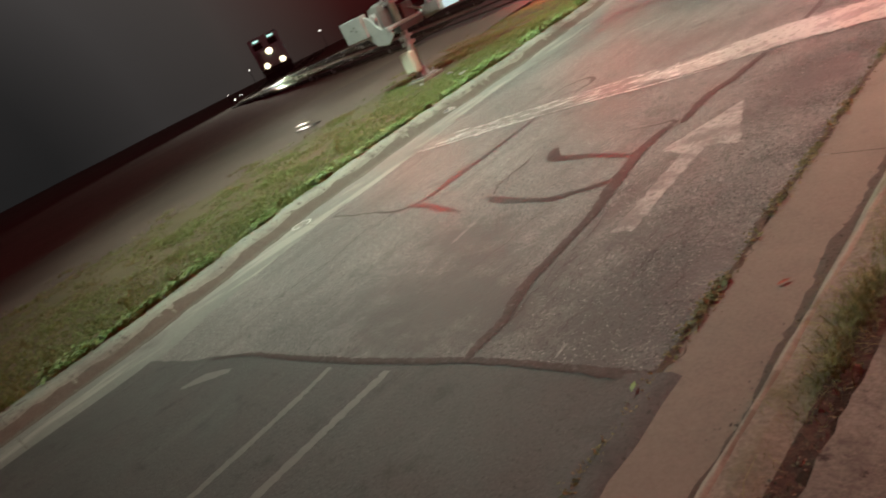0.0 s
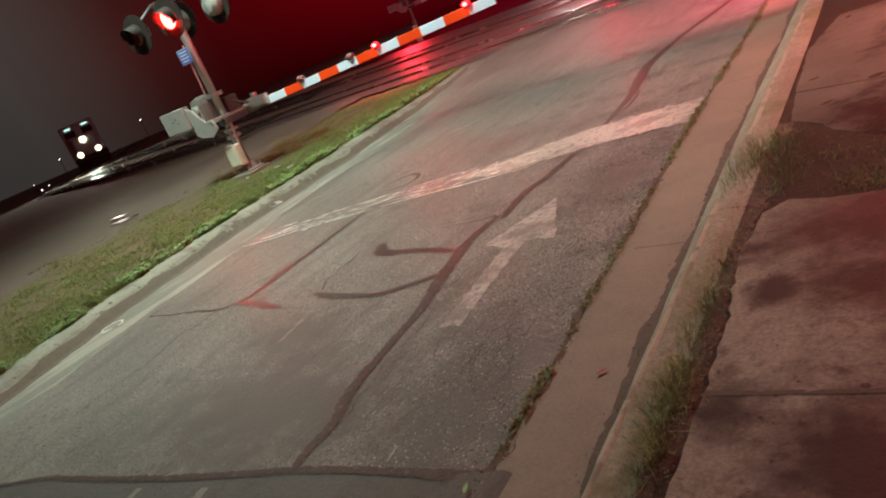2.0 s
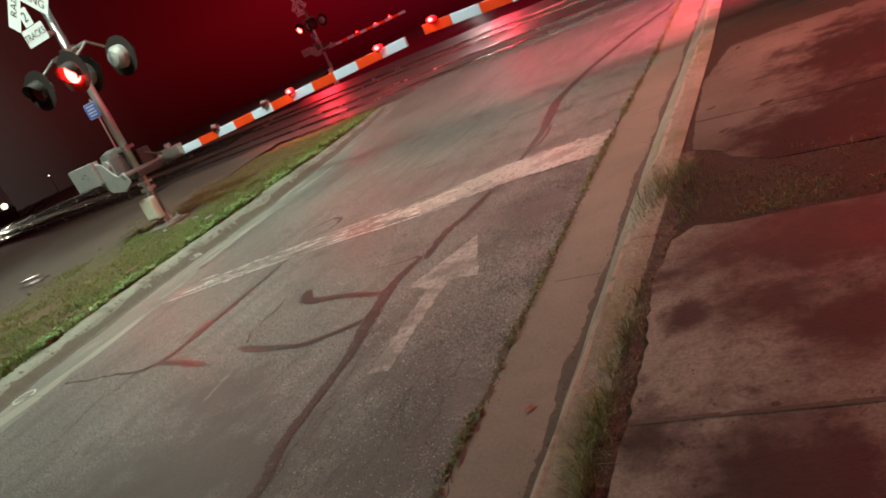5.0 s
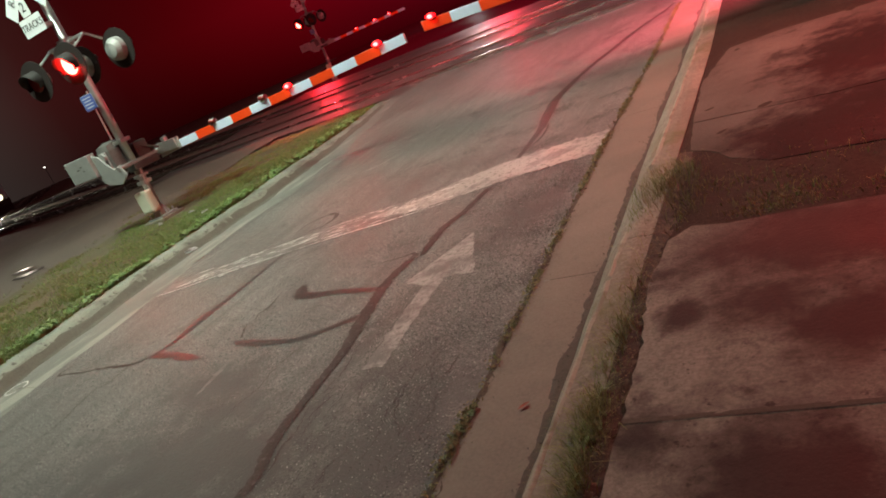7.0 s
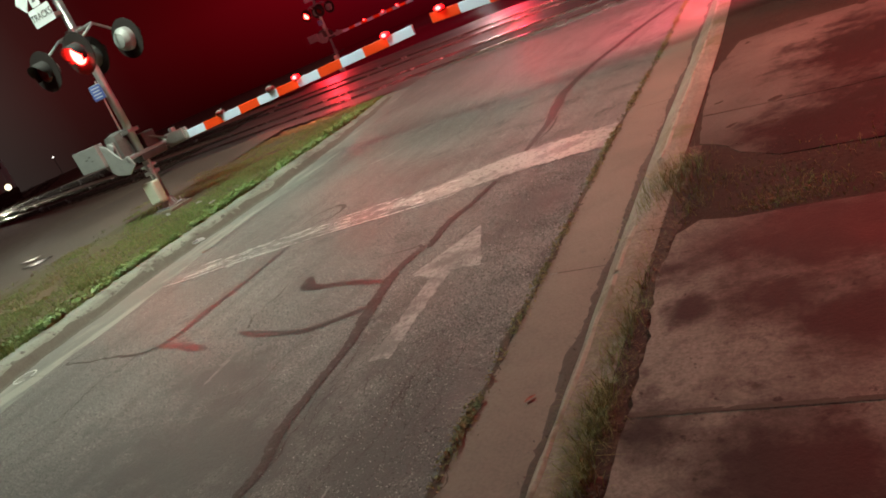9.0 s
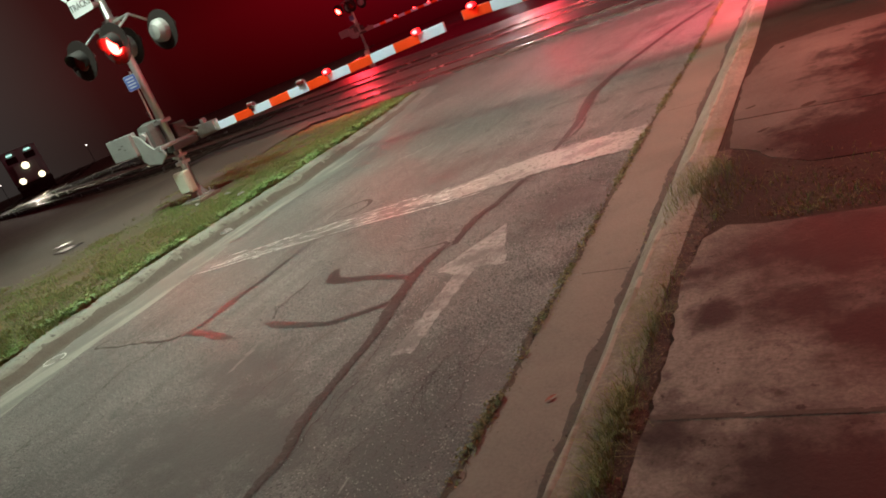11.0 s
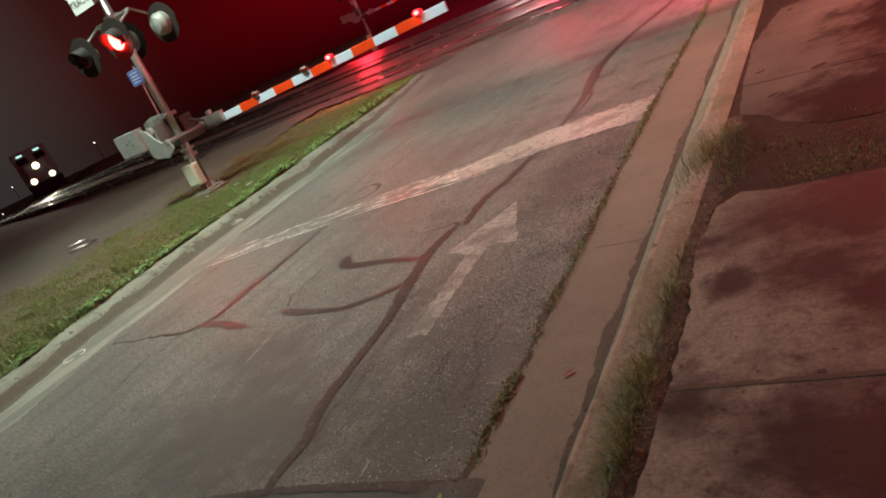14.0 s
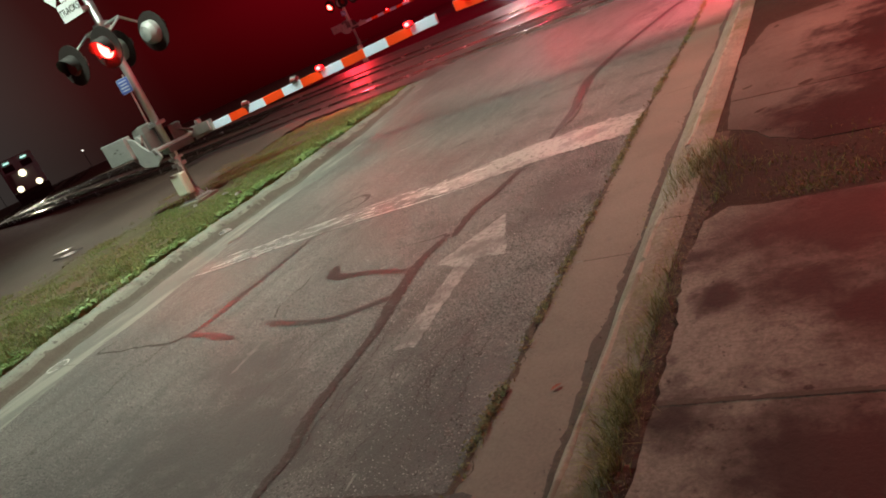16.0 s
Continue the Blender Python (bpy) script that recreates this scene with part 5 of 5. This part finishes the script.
    for i, ((px, pz), w) in enumerate(zip(pts, wide)):
        q = Vector(pts[min(i + 1, 4)]) - Vector(pts[max(i - 1, 0)])
        nn = Vector((-q.y, q.x)).normalized() * w / 2
        ring.append([bm.verts.new((sgn * (px + nn.x * k), yy, mz + pz + nn.y * k)) for k, yy in ((-1, -0.33), (1, -0.33), (1, -0.305), (-1, -0.305))])
    for a, b in zip(ring, ring[1:]):
        for j in range(4):
            bm.faces.new((a[j], a[(j + 1) % 4], b[(j + 1) % 4], b[j]))
    bm.faces.new(ring[0]), bm.faces.new(ring[-1])
    bmesh.ops.recalc_face_normals(bm, faces=bm.faces[:])
    bmesh.ops.bevel(bm, geom=bm.edges[:], offset=0.01, segments=1, affect="EDGES")
    part("counterweight_arm", bm, CASTING, s, "curved grey counterweight arm")
    for k in range(2):
        part("counterweight", box(min(sgn * -0.40, sgn * -1.0), -0.40 + 0.075 * k, mz - 0.02, max(sgn * -0.40, sgn * -1.0), -0.33 + 0.075 * k, mz + 0.34, 0.012), CASTING, s, "grey steel counterweight plate")
    for bx, bz, ln in ((-0.62, 0.20, 0.05), (-0.70, 0.17, 0.07), (-0.60, 0.13, 0.035)):
        part("worn_mark", box(min(sgn * bx, sgn * (bx - ln)), -0.4035, mz + bz, max(sgn * bx, sgn * (bx - ln)), -0.399, mz + bz + 0.016, 0.001), DARK_METAL, s)
    part("arm_bracket", box(min(sgn * 0.0, sgn * 0.5), arm_y - 0.06, mz - 0.10, max(sgn * 0.0, sgn * 0.5), arm_y - 0.03, mz + 0.06, 0.008), GALV, s)
    part("arm_bracket", box(min(sgn * 0.0, sgn * 0.5), arm_y + 0.03, mz - 0.10, max(sgn * 0.0, sgn * 0.5), arm_y + 0.06, mz + 0.06, 0.008), GALV, s)
    gate_arm(s, sgn, arm_y, arm_z0, arm_z1, 0.05, xs, step, first_white, lamps)
    # flashing lights on their crossarm
    L = 2.68
    bm = tube((-0.43, 0, L + 0.34), (0.43, 0, L + 0.34), 0.024, 0.024, 12)
    for sx in (-1, 1):
        for sy in (-1, 1):
            tube((sx * 0.43, 0, L + 0.34), (sx * 0.43, sy * 0.26, L + 0.2), 0.018, 0.018, 10, bm)
    part("crossarm", bm, GALV, s, "grey pipe crossarm")
    part("crossarm_clamp", box(-0.09, -0.09, L + 0.28, 0.09, 0.09, L + 0.40, 0.015), GALV, s)
    for i, sx in enumerate((-0.43, 0.43)):
        light_unit(s, sx, -0.46, L, -1, lit[i])
        light_unit(s, sx, 0.46, L, 1, True)
    # signs
    sy = -0.28
    t = part("track_count_sign", plate(0.50, 0.25), SIGN_WHITE, s, "white plate lettered TRACKS")
    t.matrix_local = Matrix.Translation((-0.10, sy, 3.38)) @ FACE
    lettering("lettering", "TRACKS", 0.135, pose(0, 0, 0.004), LEAD, t)
    t2 = part("track_count_sign", plate(0.20, 0.25), SIGN_WHITE, s, "white plate with the figure 2")
    t2.matrix_local = Matrix.Translation((-0.10, sy, 3.64)) @ FACE
    lettering("lettering", "2", 0.2, pose(0, 0, 0.004), LEAD, t2)
    for ang, words, dy in ((45, "RAILROAD", 0.0), (-45, "CROSSING", 0.012)):
        b = part("crossbuck_blade", plate(1.22, 0.23, r=0.012), SIGN_WHITE, s, "white crossbuck blade with black lettering")
        b.matrix_local = Matrix.Translation((-0.05, sy + 0.03 + dy, 4.02)) @ FACE @ pose(0, 0, 0, 0, 0, ang)
        if dy == 0:
            lettering("lettering", words, 0.17, pose(0, 0, 0.004), LEAD, b)
        else:
            for k, wd_ in ((-0.36, "CROS"), (0.36, "SING")):
                lettering("lettering", wd_, 0.17, pose(k, 0, 0.004), LEAD, b)
    part("sign_bracket", box(-0.16, sy + 0.05, 3.3, 0.04, -0.05, 3.36, 0.005), GALV, s)
    part("sign_bracket", box(-0.12, sy + 0.05, 3.98, 0.04, -0.05, 4.06, 0.005), GALV, s)
    e = part("emergency_sign", plate(0.27, 0.22, r=0.025), BLUE, s, "small blue notice plate")
    e.matrix_local = Matrix.Translation((-0.10, -0.10, 2.14)) @ FACE
    rim = part("sign_border", plate(0.285, 0.235, 0.003, 0.03), PALE, e)
    rim.matrix_local = pose(0, 0, -0.004)
    for k in range(4):
        p_ = part("text_bar", plate(0.2 - 0.03 * (k % 2), 0.018, 0.001, 0.002), PALE, e)
        p_.matrix_local = pose(0, 0.07 - 0.046 * k, 0.003)
    return s


PX, PY = -9.80, 7.76
crossing_signal(PX, PY, 0.13, 1, 0.53, 1.065, 1.247, -9.245 - PX, 0.4035, True, [(2.05, False), (4.75, False), (6.05, True), (10.0, True)], lit=(False, True),
                label="railway crossing signal with lowered striped gate on the verge")
crossing_signal(0.45, 8.85, 0.13, -1, -0.50, 1.12, 1.29, 0.56, 0.4035, False, [(2.05, True), (4.75, False), (10.6, True)],
                label="railway crossing signal whose striped gate meets the other arm")
crossing_signal(-23.2, 32.2, -0.1, 1, 0.5, 1.34, 1.40, 0.55, 0.4035, True, [(3.67, True), (6.6, True), (8.8, True)], lit=(True, False),
                label="distant railway crossing signal beyond the tracks")


# ---- train and distant lights ----
def locomotive(x, y, z, turn):
    s = tagged(new("locomotive"), "dark locomotive with its headlights burning", "locomotive")
    s.matrix_world = pose(x, y, z, 0, 0, turn)
    # local: front at x = 0 facing +x, body back along -x
    part("underframe", box(-16, -1.45, 0.75, 0.3, 1.45, 1.15, 0.05), BLACK, s)
    bm = box(-3.2, -0.95, 1.15, -0.3, 0.95, 2.85, 0.12)
    part("nose", bm, LOCO, s)
    part("cab", box(-5.2, -1.5, 1.15, -3.2, 1.5, 4.1, 0.15), LOCO, s)
    part("engine_hood", box(-16, -1.0, 1.15, -5.2, 1.0, 3.9, 0.15), LOCO, s)
    for yy in (-0.75, 0.75):
        part("cab_window", box(-3.19, yy - 0.45, 3.0, -3.17, yy + 0.45, 3.55, 0.01), BLACK, s)
    bm = bmesh.new()
    box(0.28, -1.4, 0.15, 0.4, 1.4, 0.75, 0.03, bm)
    part("pilot", bm, BLACK, s)
    part("coupler", box(0.3, -0.15, 0.7, 0.9, 0.15, 0.95, 0.04), BLACK, s)
    for yy in (-1.25, 1.25):
        part("handrail", tube((0.2, yy, 1.15), (0.2, yy, 2.2), 0.02, 0.02, 8), GALV, s)
    for k in range(6):
        for yy in (-0.75, 0.75):
            part("wheel", tube((-2.5 - 1.9 * (k % 3) - 7.5 * (k // 3), yy - 0.07, 0.48), (-2.5 - 1.9 * (k % 3) - 7.5 * (k // 3), yy + 0.07, 0.48), 0.48, 0.48, 24), BLACK, s)
    for yy, zz, xx, rr in ((-0.78, 1.42, 0.3, 0.26), (0.78, 1.42, 0.3, 0.26), (0.0, 2.55, -0.28, 0.3)):
        h = part("headlight", tube((xx - 0.1, yy, zz), (xx, yy, zz), rr + 0.03, rr + 0.03, 20), BLACK, s)
        bm = bmesh.new()
        bmesh.ops.create_uvsphere(bm, u_segments=16, v_segments=10, radius=rr, matrix=Matrix.Translation((xx + 0.02, yy, zz)) @ Matrix.Diagonal((0.4, 1, 1, 1)))
        part("lens", bm, HEAD_ON, h, "burning headlight lens", smooth=True)
    for yy in (-0.75, 0.75):
        part("number_board", box(-3.18, yy - 0.25, 3.72, -3.14, yy + 0.25, 3.84, 0.02), BOARD_ON, s, "lit number board")
    return s


locomotive(-62.6, 35.3, -0.98, -29)


def far_lamp(x, y, z, rr):
    s = tagged(new("distant_lamp"), "small distant lamp on a dark post", "lamp", group="distant lamps")
    s.location = (x, y, 0)
    g = ground_z(x, y)
    part("post", tube((0, 0, g - 0.1), (0, 0, z), 0.03, 0.025, 8), BLACK, s)
    bm = bmesh.new()
    bmesh.ops.create_uvsphere(bm, u_segments=12, v_segments=8, radius=rr, matrix=Matrix.Translation((0, 0, z)))
    part("bulb", bm, FAR_ON, s, smooth=True)


for w, dist, rr in (((-0.8349, 0.5504, -0.0063), 90, 0.12), ((-0.9016, 0.4311, -0.0355), 60, 0.09), ((-0.887, 0.4616, -0.0115), 85, 0.08), ((-0.9042, 0.4265, -0.0268), 64, 0.05), ((-0.8975, 0.4395, -0.0335), 62, 0.06)):
    far_lamp(w[0] * dist, w[1] * dist, 1.63 + w[2] * dist, rr * 0.6)
